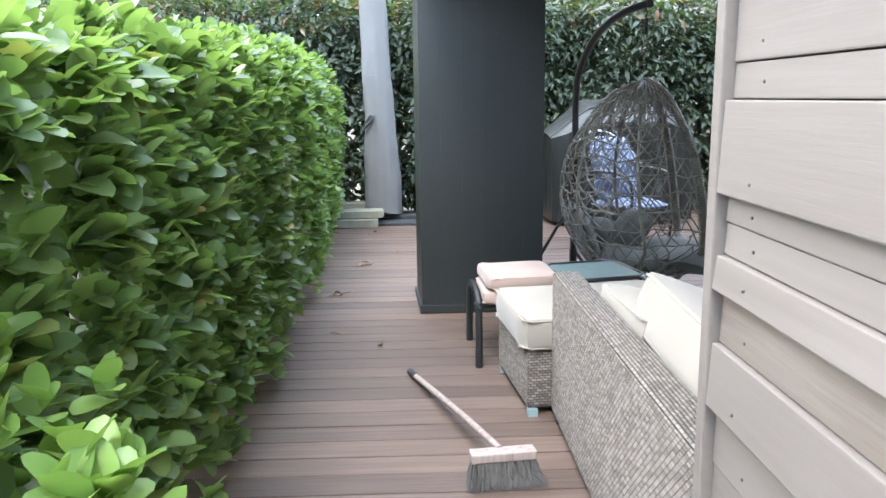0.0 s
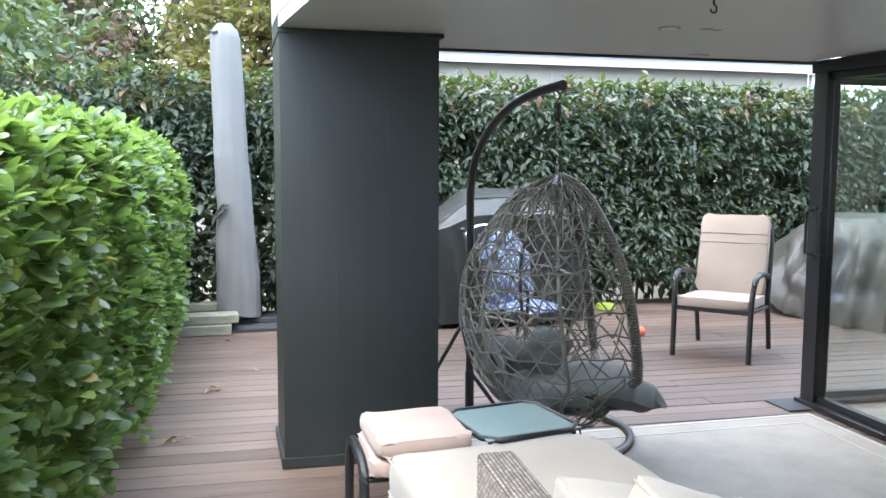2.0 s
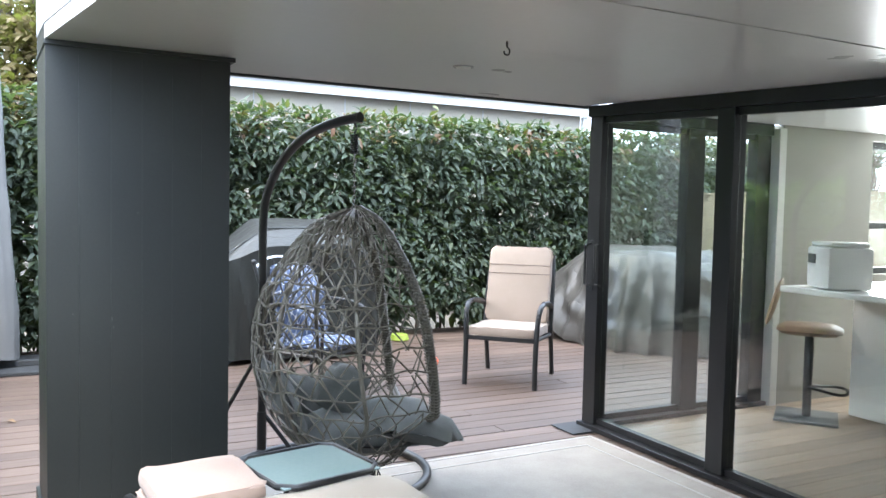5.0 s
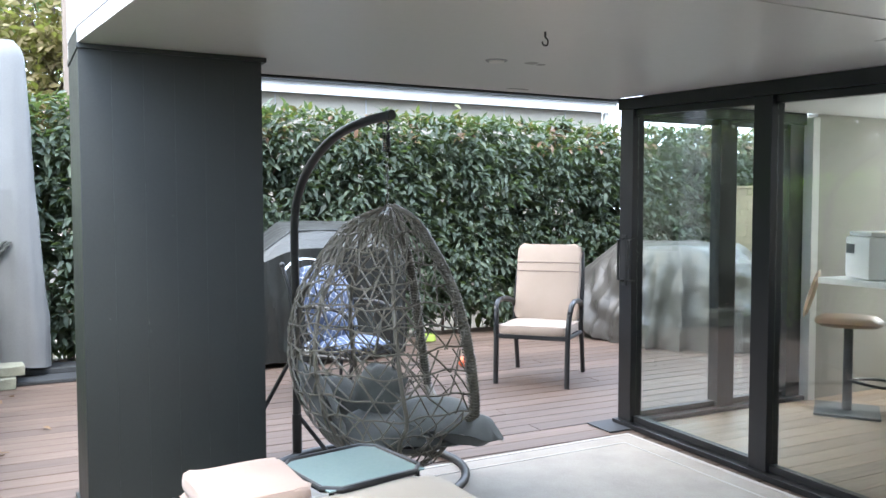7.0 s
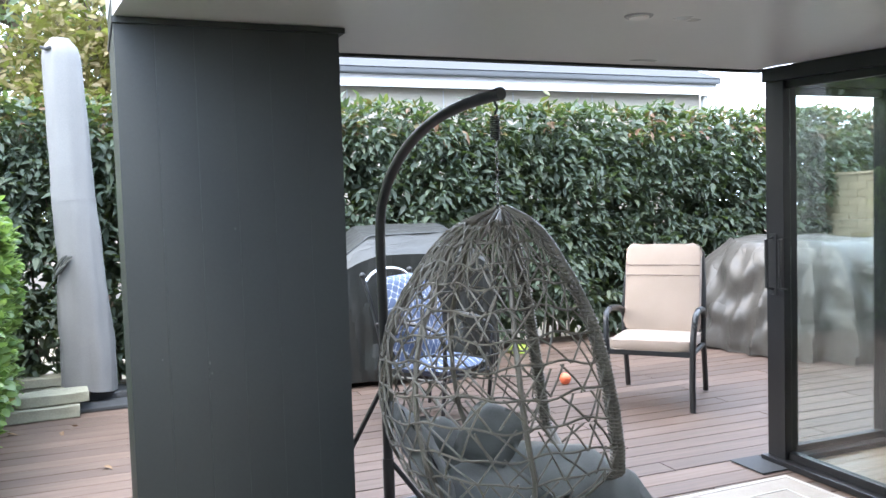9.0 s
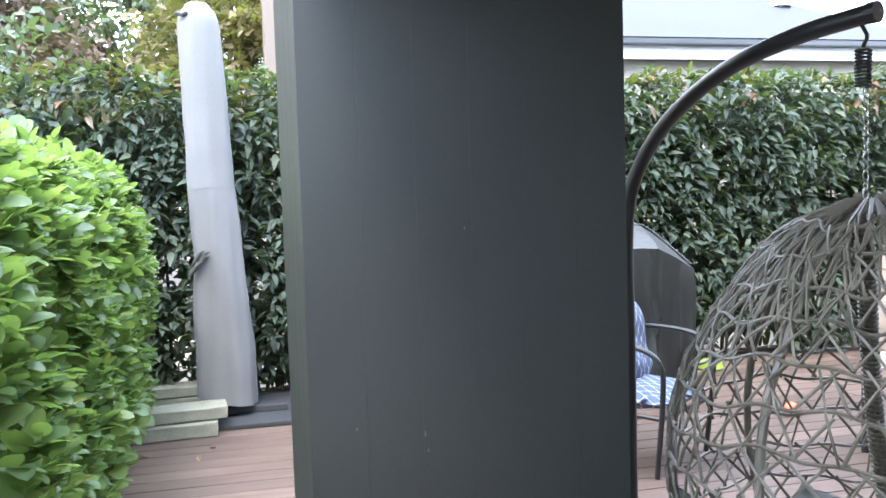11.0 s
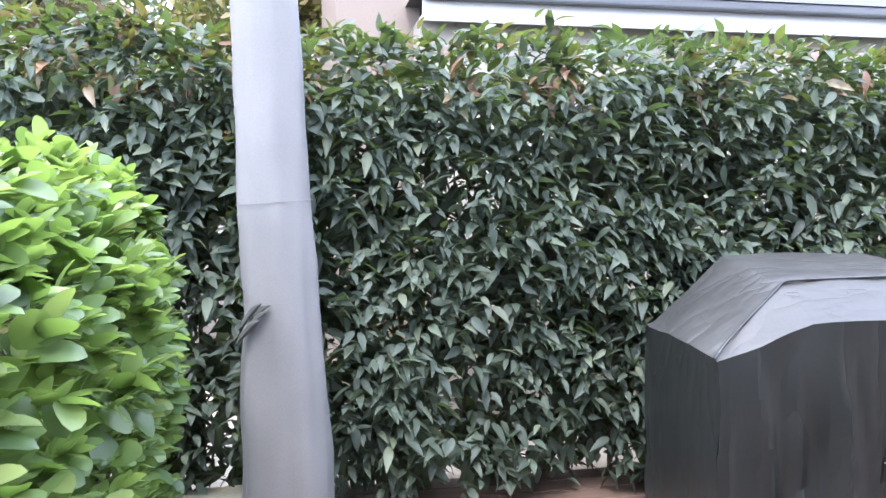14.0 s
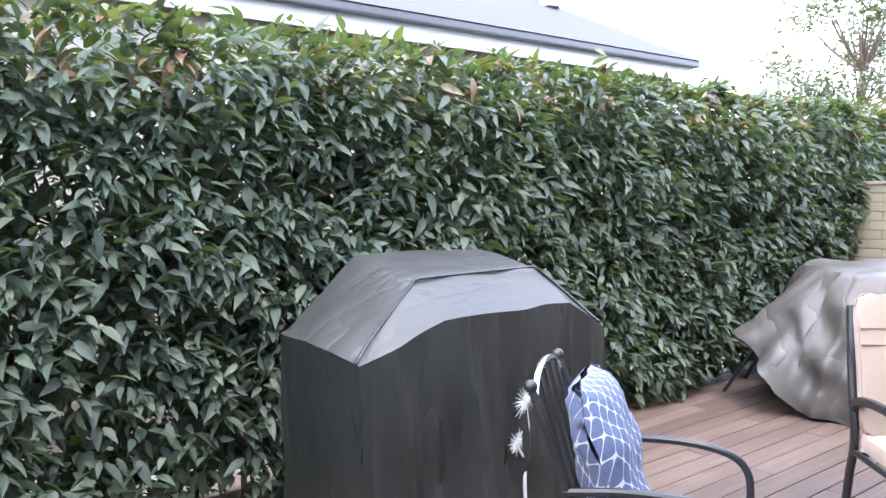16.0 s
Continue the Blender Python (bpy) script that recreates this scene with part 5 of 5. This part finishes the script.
for v in bm.verts:
    if v.co.z > 0.88:
        # gathers that run down the sloping ends of the hood
        ends = max(0.0, abs(v.co.x) - 0.3) / 0.45
        v.co.z -= 0.012 * min(1.0, ends) * (1 - abs(math.sin(v.co.y * 13 + v.co.x * 4))) + 0.006 * noise.noise(v.co * 6)
cloth(bm, 3.7, 0.018, 4.0)
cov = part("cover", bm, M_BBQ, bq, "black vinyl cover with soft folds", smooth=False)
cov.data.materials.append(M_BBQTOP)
# upward faces of the hood get the paler tone, painted as lit from above
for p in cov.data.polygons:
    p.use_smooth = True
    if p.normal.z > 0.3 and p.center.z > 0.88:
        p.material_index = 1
cov.data.set_sharp_from_angle(angle=radians(24))
for seam in ([(2.27, -0.085, 1.184), (2.34, -0.082, 1.192), (2.7, -0.08, 1.197), (3.02, -0.08, 1.2)], [(2.27, -0.085, 1.184), (2.18, -0.13, 1.13), (2.05, -0.19, 1.055), (1.9, -0.26, 0.96), (1.83, -0.295, 0.905)], [(3.02, -0.08, 1.2), (3.12, -0.11, 1.125), (3.31, -0.25, 0.915)]):
    part("seam", tubed([(x - bx, y, z) for x, y, z in curve_pts(seam, 6)], 0.007, 6), M_BBQ, cov, smooth=True)
# pale palm print on the front
for (x, z, h) in ((2.70, 0.62, 0.085), (2.655, 0.44, 0.07)):
    bm = bmesh.new()
    r = random.Random(int(z * 100))
    for k in range(34):
        a = math.tau * k / 34 + r.uniform(-0.08, 0.08)
        L = h * r.uniform(0.6, 1.0)
        tube(bm, [(x - bx, -0.345, z), (x - bx + L * math.cos(a), -0.345, z + L * math.sin(a))], [0.003, 0.0008], 4)
    part("palm_print", bm, M_PRINT, cov, "pale palm-head print")
part("palm_print", tubed(curve_pts([(2.70 - bx, -0.343, 0.62), (2.725 - bx, -0.343, 0.44), (2.70 - bx, -0.343, 0.3), (2.705 - bx, -0.343, 0.1)], 5), 0.009, 6), M_PRINT, cov, "pale palm-trunk print")
part("palm_print", tubed([(2.64 - bx, -0.343, 0.44), (2.71 - bx, -0.343, 0.34)], 0.007, 6), M_PRINT, cov)
part("printed_mark", boxed(2.3 - bx, 2.42 - bx, -0.352, -0.346, 0.13, 0.16, bevel=0.001), M_PRINT, cov, "pale printed mark")
for x in (-0.66, 0.6):
    for y in (-0.2, 0.2):
        part("castor", tubed([(x, y - 0.015, 0.03), (x, y + 0.015, 0.03)], 0.03, 12), M_RUBBER, bq)

# ---- tarpaulin over stacked furniture ----
tp = thing("covered_table", (6.3, 8.45, 0), "patio table under a slumped taupe tarpaulin with deep folds", "table")
# plan of the draped top and of the hem, by compass angle: angle, reach of the top, reach of the hem, height of the hem
DRAPE = ((0, 0.72, 1.05, 0.0), (35, 0.75, 1.1, 0.02), (75, 0.72, 0.98, 0.1), (108, 0.62, 0.9, 0.2), (132, 0.52, 1.06, 0.52), (147, 0.5, 1.06, 0.36), (165, 0.5, 0.86, 0.03),
         (188, 0.52, 0.8, 0.0), (214, 0.54, 0.84, 0.015), (240, 0.6, 0.92, 0.0), (262, 0.62, 1.12, 0.0), (288, 0.66, 1.32, 0.01), (322, 0.72, 1.25, 0.0), (360, 0.72, 1.05, 0.0))


def drape(deg):
    for p, q in zip(DRAPE, DRAPE[1:]):
        if deg <= q[0]:
            t = (deg - p[0]) / (q[0] - p[0])
            t = t * t * (3 - 2 * t)
            return [a + (c - a) * t for a, c in zip(p[1:], q[1:])]
    return DRAPE[0][1:]


bm = bmesh.new()
NU, NV = 220, 40
CORNERS = (25, 70, 132, 236, 318)
rows = []
for j in range(NV + 1):
    t = j / NV
    ring = []
    for i in range(NU):
        deg = 360 * i / NU
        a = radians(deg)
        top, hem, hz = drape(deg)
        if t < 0.35:
            k = t / 0.35
            r, z = top * k, 1.04 - 0.045 * k ** 4 - 0.02 * math.sin(k * 3) + 0.02 * noise.noise(Vector((math.cos(a) * k * 2, math.sin(a) * k * 2, 3)))
        else:
            k = (t - 0.35) / 0.65
            near = min(abs((deg - c + 180) % 360 - 180) for c in CORNERS)
            sag = math.exp(-(near / 16) ** 2)
            pleat = (1 - abs(math.sin(a * 6 + 1.6 * math.sin(a * 3) + 0.9 * k))) ** 1.5 + 0.6 * (1 - abs(math.sin(a * 11 + 2.2 * k)))
            swag = math.sin(k * 15 + 3.5 * math.cos(radians(near) * 3.0)) * math.sin(math.pi * k)
            r = top + (hem - top) * k ** (0.62 + (0.3 if 105 < deg < 160 else 0.0)) + (0.1 * pleat - 0.07) * k ** 0.8 + 0.026 * swag * (1 - sag)
            z = 0.995 * (1 - k) + hz * k + 0.03 * sag * (1 - k)
        ring.append(bm.verts.new((r * math.cos(a), r * math.sin(a), max(0.006, z))))
    rows.append(ring)
for a, c in zip(rows, rows[1:]):
    for k in range(NU):
        bm.faces.new((a[k], a[(k + 1) % NU], c[(k + 1) % NU], c[k]))
bmesh.ops.remove_doubles(bm, verts=bm.verts, dist=0.0005)
for v in bm.verts:
    if 0.05 < v.co.z < 1.0:
        ridge = 1 - 2 * abs(noise.noise(Vector((v.co.x * 2.6, v.co.y * 2.6, v.co.z * 3.4 + 4))))
        fine = 1 - 2 * abs(noise.noise(Vector((v.co.x * 6, v.co.y * 6, v.co.z * 5 + 9))))
        d = Vector((v.co.x, v.co.y, 0)).normalized()
        v.co += d * (0.03 * ridge + 0.006 * fine) * min(1.0, (1.02 - v.co.z) * 4)
part("tarpaulin", bm, M_TARP, tp, "taupe tarpaulin in deep folds", smooth=True)
for x, y, dx, dy in ((-0.42, 0.62, -0.13, 0.4), (-0.15, 0.7, 0.13, 0.45), (-0.3, -0.4, -0.05, -0.06), (0.5, -0.35, 0.05, -0.05), (0.5, 0.45, 0.05, 0.05)):
    part("leg", tubed([(x, y, 0.7), (x + dx, y + dy, 0.003)], 0.016, 8), M_METAL, tp, smooth=True)

# ---- folded umbrella and its weights ----
um = thing("garden_umbrella", (0.115, 9.12, 0), "tall closed garden umbrella in a silver-grey cover", "umbrella")
bm = bmesh.new()
rows = []
for j in range(41):
    t = j / 40
    z = 0.12 + 2.62 * t
    r = 0.19 - 0.068 * t + 0.006 * math.sin(t * 9)
    if t > 0.95:
        r *= math.sqrt(max(0.02, 1 - ((t - 0.95) / 0.05) ** 2 * 0.75))
    cxx = 0.012 - 0.075 * t
    ring = []
    for i in range(40):
        a = math.tau * i / 40
        f = 1 + 0.05 * math.sin(a * 5 + t * 5) * (1 - 0.4 * t) + 0.025 * math.sin(a * 9 - t * 7) + 0.05 * noise.noise(Vector((math.cos(a), math.sin(a), z * 3.5))) + 0.03 * noise.noise(Vector((math.cos(a) * 3, math.sin(a) * 3, z * 9)))
        sq = 1 - 0.10 * max(0.0, math.cos(a - 2.4)) * math.exp(-((t - 0.37) / 0.05) ** 2) * 2.2
        ring.append(bm.verts.new((cxx + r * f * sq * math.cos(a), r * f * sq * 0.8 * math.sin(a), z + 0.03 * math.cos(a) * (1 if j == 0 else 0) * -1)))
    rows.append(ring)
for a, c in zip(rows, rows[1:]):
    for k in range(40):
        bm.faces.new((a[k], a[(k + 1) % 40], c[(k + 1) % 40], c[k]))
bm.faces.new(rows[-1])
part("cover", bm, M_UMB, um, "silver-grey fabric cover with a seam", smooth=True)
part("pole", tubed([(0, 0, 0.02), (0, 0, 0.5)], 0.03, 10), M_METAL, um)
zs_ = 0.12 + 2.62 * 0.545
part("seam", tubed([(-0.029 + 0.157 * math.cos(a * math.tau / 32), 0.127 * math.sin(a * math.tau / 32), zs_ + 0.01 * math.cos(a * math.tau / 32)) for a in range(32)], 0.0015, 5, True), M_UMB, um, smooth=True)
for k, (dx, dz, L) in enumerate(((0.0, 0.0, 0.13), (0.02, -0.03, 0.12), (-0.012, -0.06, 0.1), (0.035, 0.012, 0.08))):
    part("strap", tubed(curve_pts([(-0.178 + dx, -0.098, 1.03 + dz), (-0.15 + dx, -0.124, 1.07 + dz), (-0.115 + dx, -0.138, 1.09 + dz + L * 0.25), (-0.085 + dx, -0.146, 1.09 + dz + L * 0.4)], 5), [0.004 + 0.009 * math.sin(math.pi * q / 15) for q in range(16)], 6), M_GREYCL, um, "dark gathered tie strap", smooth=True)
part("opening", tubed([(-0.19, -0.06, 2.66), (-0.15, -0.085, 2.645), (-0.12, -0.09, 2.66)], 0.013, 6), M_RUBBER, um)
part("base_plate", boxed(-0.52, 0.44, -0.3, 0.5, 0.0035, 0.03, bevel=0.004), M_RUBBER, um, "black base plate")
part("base_cross", boxed(-0.52, 0.4, -0.03, 0.03, 0.031, 0.075, bevel=0.006), M_RUBBER, um)


def paver(place, size, turn, tilt=0.0):
    p = tagged(part("paver", boxed(-size[0] / 2, size[0] / 2, -size[1] / 2, size[1] / 2, 0, size[2], bevel=0.008), M_PAVER), "weathered mossy concrete paver weighing down the umbrella base", "paver", "umbrella weights")
    bmx = bmesh.new()
    bmx.from_mesh(p.data)
    bmesh.ops.subdivide_edges(bmx, edges=[e for e in bmx.edges if e.calc_length() > 0.05], cuts=4, use_grid_fill=True)
    for v in bmx.verts:
        v.co += Vector((noise.noise(v.co * 14 + Vector(place)), noise.noise(v.co * 14 + Vector((3, 1, 2))), noise.noise(v.co * 11))) * 0.006
    bmx.to_mesh(p.data)
    bmx.free()
    p.matrix_basis = pose(*place, tilt, 0, turn)
    return p


paver((-0.19, 8.79, 0.004), (0.53, 0.2, 0.085), 3)
paver((-0.12, 8.85, 0.096), (0.5, 0.2, 0.075), 6, 1)
paver((-0.22, 9.52, 0.034), (0.5, 0.2, 0.06), -1)
paver((-0.22, 9.52, 0.098), (0.46, 0.2, 0.07), 3)

# ---- broom ----
br = thing("broom", (0.755, 3.21, 0), "worn deck broom with wooden handle lying on the boards", "broom", turn=7)
part("head", boxed(-0.115, 0.115, -0.03, 0.03, 0.085, 0.118, bevel=0.006), M_STICK, br, "pale wooden head", at=pose(0, 0, 0, 0, 0, 0))
part("handle", tubed([(-0.005, 0.02, 0.112), (-0.06, 0.35, 0.09), (-0.12, 0.72, 0.055), (-0.19, 1.12, 0.018)], 0.0135, 9), M_STICK, br, "worn wooden handle", smooth=True)
part("grip", tubed([(-0.174, 1.03, 0.028), (-0.192, 1.128, 0.018)], 0.0155, 9), M_RUBBER, br)
bm = bmesh.new()
r = random.Random(5)
for k in range(900):
    x, y = r.uniform(-0.11, 0.11), r.uniform(-0.027, 0.027)
    tube(bm, [(x, y, 0.088), (x * 1.08 + r.gauss(0, 0.006), y - 0.02 + r.gauss(0, 0.008), 0.045), (x * 1.2 + r.gauss(0, 0.01), y - 0.05 + r.gauss(0, 0.012), r.uniform(0.003, 0.02))], [0.0016, 0.0013, 0.0008], 3)
part("bristles", bm, M_BRIST, br, "grey splayed bristles")["kind"] = "stuff"

# ---- small things on the deck ----
ball = bmesh.new()
bmesh.ops.create_uvsphere(ball, u_segments=20, v_segments=12, radius=0.045)
for v in ball.verts:
    v.co *= 1 + 0.02 * math.sin(v.co.z * 160)
b = tagged(part("ball", ball, M_CORAL, smooth=True), "small coral rubber ball on the deck", "ball")
b.matrix_basis = pose(3.58, 7.98, 0.045)
lime = bmesh.new()
bmesh.ops.create_cone(lime, cap_ends=True, segments=20, radius1=0.11, radius2=0.09, depth=0.06)
bmesh.ops.bevel(lime, geom=[e for e in lime.edges], offset=0.006, segments=1, affect="EDGES")
l = tagged(part("lime_tub", lime, M_LIME, smooth=False), "shallow lime-green plastic tub by the hedge", "tub")
l.matrix_basis = pose(3.85, 9.35, 0.037)
r = random.Random(77)
spots = [(0.066, 6.876), (-0.087, 5.882), (0.02, 5.0), (1.06, 3.62), (-0.1, 3.1), (0.05, 8.45), (-0.05, 8.3), (1.1, 9.3), (1.5, 9.2), (0.3, 7.4), (0.25, 4.75), (2.6, 8.2), (-0.35, 8.45), (0.75, 9.4)]
for i, (x, y) in enumerate(spots):
    n = 4 if i < 2 else 1
    bm = bmesh.new()
    for k in range(n):
        v, f = leaf_geo(0.075, 0.03, 0.6, 0.01, 4)
        m = pose(r.gauss(0, 0.03), r.gauss(0, 0.02), 0.006 + 0.006 * k, r.gauss(0, 15), r.gauss(0, 10), r.uniform(0, 360))
        vs = [bm.verts.new(m @ Vector(p)) for p in v]
        for q in f:
            bm.faces.new([vs[j] for j in q])
    if n > 1:
        tube(bm, [(-0.06, 0.0, 0.006), (0.0, 0.01, 0.016), (0.07, -0.005, 0.008)], 0.003, 5)
    o = tagged(part("fallen_leaf", bm, M_DEAD), "dry brown fallen leaf on the deck" if n == 1 else "small clump of dry fallen leaves and twig", "leaf", "fallen leaves")
    o.matrix_basis = pose(x, y, 0.003, 0, 0, r.uniform(0, 360))

# ---- ceiling fittings ----
hk = thing("ceiling_hook", (1.965, 4.215, CEIL + rake(4.215)), "dark steel hook screwed into the ceiling", "hook")
part("shank", tubed([(0, 0, -0.001), (0, 0, -0.02)], 0.004, 6), M_METAL, hk)
part("bend", tubed(curve_pts([(0, 0, -0.02), (0.011, 0, -0.03), (0.008, 0, -0.047), (-0.008, 0, -0.047), (-0.012, 0, -0.036)], 5), 0.003, 6), M_METAL, hk, smooth=True)
vt = thing("ceiling_light", (2.16, 4.9, CEIL + rake(4.9)), "small flush round ceiling light", "light")
bm = bmesh.new()
bmesh.ops.create_cone(bm, cap_ends=True, segments=28, radius1=0.045, radius2=0.05, depth=0.005)
bmesh.ops.translate(bm, vec=(0, 0, -0.003), verts=bm.verts)
part("bezel", bm, M_UPPER, vt)
bm = bmesh.new()
bmesh.ops.create_cone(bm, cap_ends=True, segments=28, radius1=0.034, radius2=0.034, depth=0.004)
bmesh.ops.translate(bm, vec=(0, 0, -0.0075), verts=bm.verts)
part("lens", bm, M_WHITE, vt)

# ---- inside the room ----
isl = thing("kitchen_island", (5.35, 4.0, 0), "white kitchen island with a pale stone top", "island")
part("cabinet", boxed(0.2, 0.75, -1.4, 1.36, 0.01, 0.9, bevel=0.004), M_WHITE, isl)
part("worktop", boxed(-0.5, 0.8, -1.45, 1.4, 0.902, 0.94, bevel=0.005), M_WHITE, isl, "pale stone worktop")
bs = thing("bar_stool", (5.2, 5.43, 0.006), "tan leather swivel bar stool on a square steel base", "stool", turn=127)
part("base", boxed(-0.2, 0.2, -0.2, 0.2, 0.0, 0.018, bevel=0.004), M_GUTTER, bs)
part("column", tubed([(0, 0, 0.018), (0, 0, 0.58)], 0.03, 12), M_METAL, bs, smooth=True)
part("seat", pillowed(0.42, 0.42, 0.08, n=10, square=5, puff=0.3), M_TAN, bs, smooth=True, at=pose(0, 0, 0.62))
part("backrest", pillowed(0.34, 0.36, 0.045, n=10, square=5, puff=0.3), M_TAN, bs, smooth=True, at=pose(0.23, 0, 0.8, 0, 74, 0))
part("footrest", tubed(curve_pts([(0, 0.02, 0.22), (-0.2, 0.14, 0.21), (-0.25, 0, 0.21), (-0.2, -0.14, 0.21), (0, -0.02, 0.22)], 5), 0.01, 8), M_METAL, bs, smooth=True)
ap = thing("bread_machine", (5.05, 5.12, 0.941), "white rounded countertop appliance on the island", "appliance", turn=-30)
part("body", boxed(-0.14, 0.14, -0.17, 0.17, 0.003, 0.27, bevel=0.03), M_WHITE, ap, smooth=True)
part("lid", boxed(-0.12, 0.12, -0.15, 0.15, 0.271, 0.3, bevel=0.012), M_WHITE, ap, smooth=True)
part("panel", boxed(-0.145, -0.141, 0.02, 0.13, 0.16, 0.22), M_GUTTER, ap)
cup = tagged(part("cup", tubed([(0, 0, 0.0), (0, 0, 0.09)], [0.03, 0.038], 16), M_WHITE, smooth=True), "small pale cup on the island", "cup")
cup.matrix_basis = pose(5.05, 4.75, 0.942)
cm = thing("coffee_machine", (5.45, 4.6, 0.941), "black coffee machine on the island", "appliance")
part("body", boxed(-0.13, 0.13, -0.15, 0.15, 0.003, 0.3, bevel=0.012), M_FRAME, cm)
part("spout", boxed(-0.19, -0.131, -0.05, 0.05, 0.18, 0.23, bevel=0.006), M_CHROME, cm)


# ---- deck boards ----
PITCH, WIDE = 0.142, 0.135
deck_meshes = {}


def plank_mesh(length, tail):
    bm = boxed(-length / 2, length / 2, -tail / 2, tail / 2, -0.022, 0.0, bevel=0.004)
    me = bpy.data.meshes.new("plank")
    bm.to_mesh(me)
    bm.free()
    me.materials.append(M_DECK)
    return me


random.seed(31)
CUTS = [(-0.42, 2.05, 5.2, 7.88), (-0.42, 3.1, 6.4, 7.88), (-0.42, 1.2, 4.3, 7.88)]
row = 0
y = -0.9
while y < 9.9:
    cuts = CUTS[row % 3]
    for x0, x1 in zip(cuts, cuts[1:]):
        if y < GY and x0 > GX - 0.2:
            continue
        if y < GY + 0.05:
            x1 = min(x1, GX - 0.06)
        L = round(x1 - x0 - 0.004, 3)
        if L < 0.1:
            continue
        me = deck_meshes.setdefault(L, None) or plank_mesh(L, WIDE)
        deck_meshes[L] = me
        share("plank", me, deck, pose((x0 + x1) / 2, y, random.uniform(-0.0012, 0.0012), 0, 0, 0))
    y += PITCH
    row += 1

# ---- bricks of the boundary wall ----
brick_mesh = bpy.data.meshes.new("brick")
bm = boxed(-0.008, 0.0, -0.1155, 0.1155, -0.0385, 0.0385, bevel=0.003)
bm.to_mesh(brick_mesh)
bm.free()
brick_mesh.materials.append(M_CREAMW)
for course in range(19):
    y = 6.32 + (0.12 if course % 2 else 0.0)
    while y < 9.6:
        share("brick", brick_mesh, bwall, pose(7.9 + random.uniform(-0.0015, 0.001), y, 0.045 + course * 0.086))
        y += 0.2405
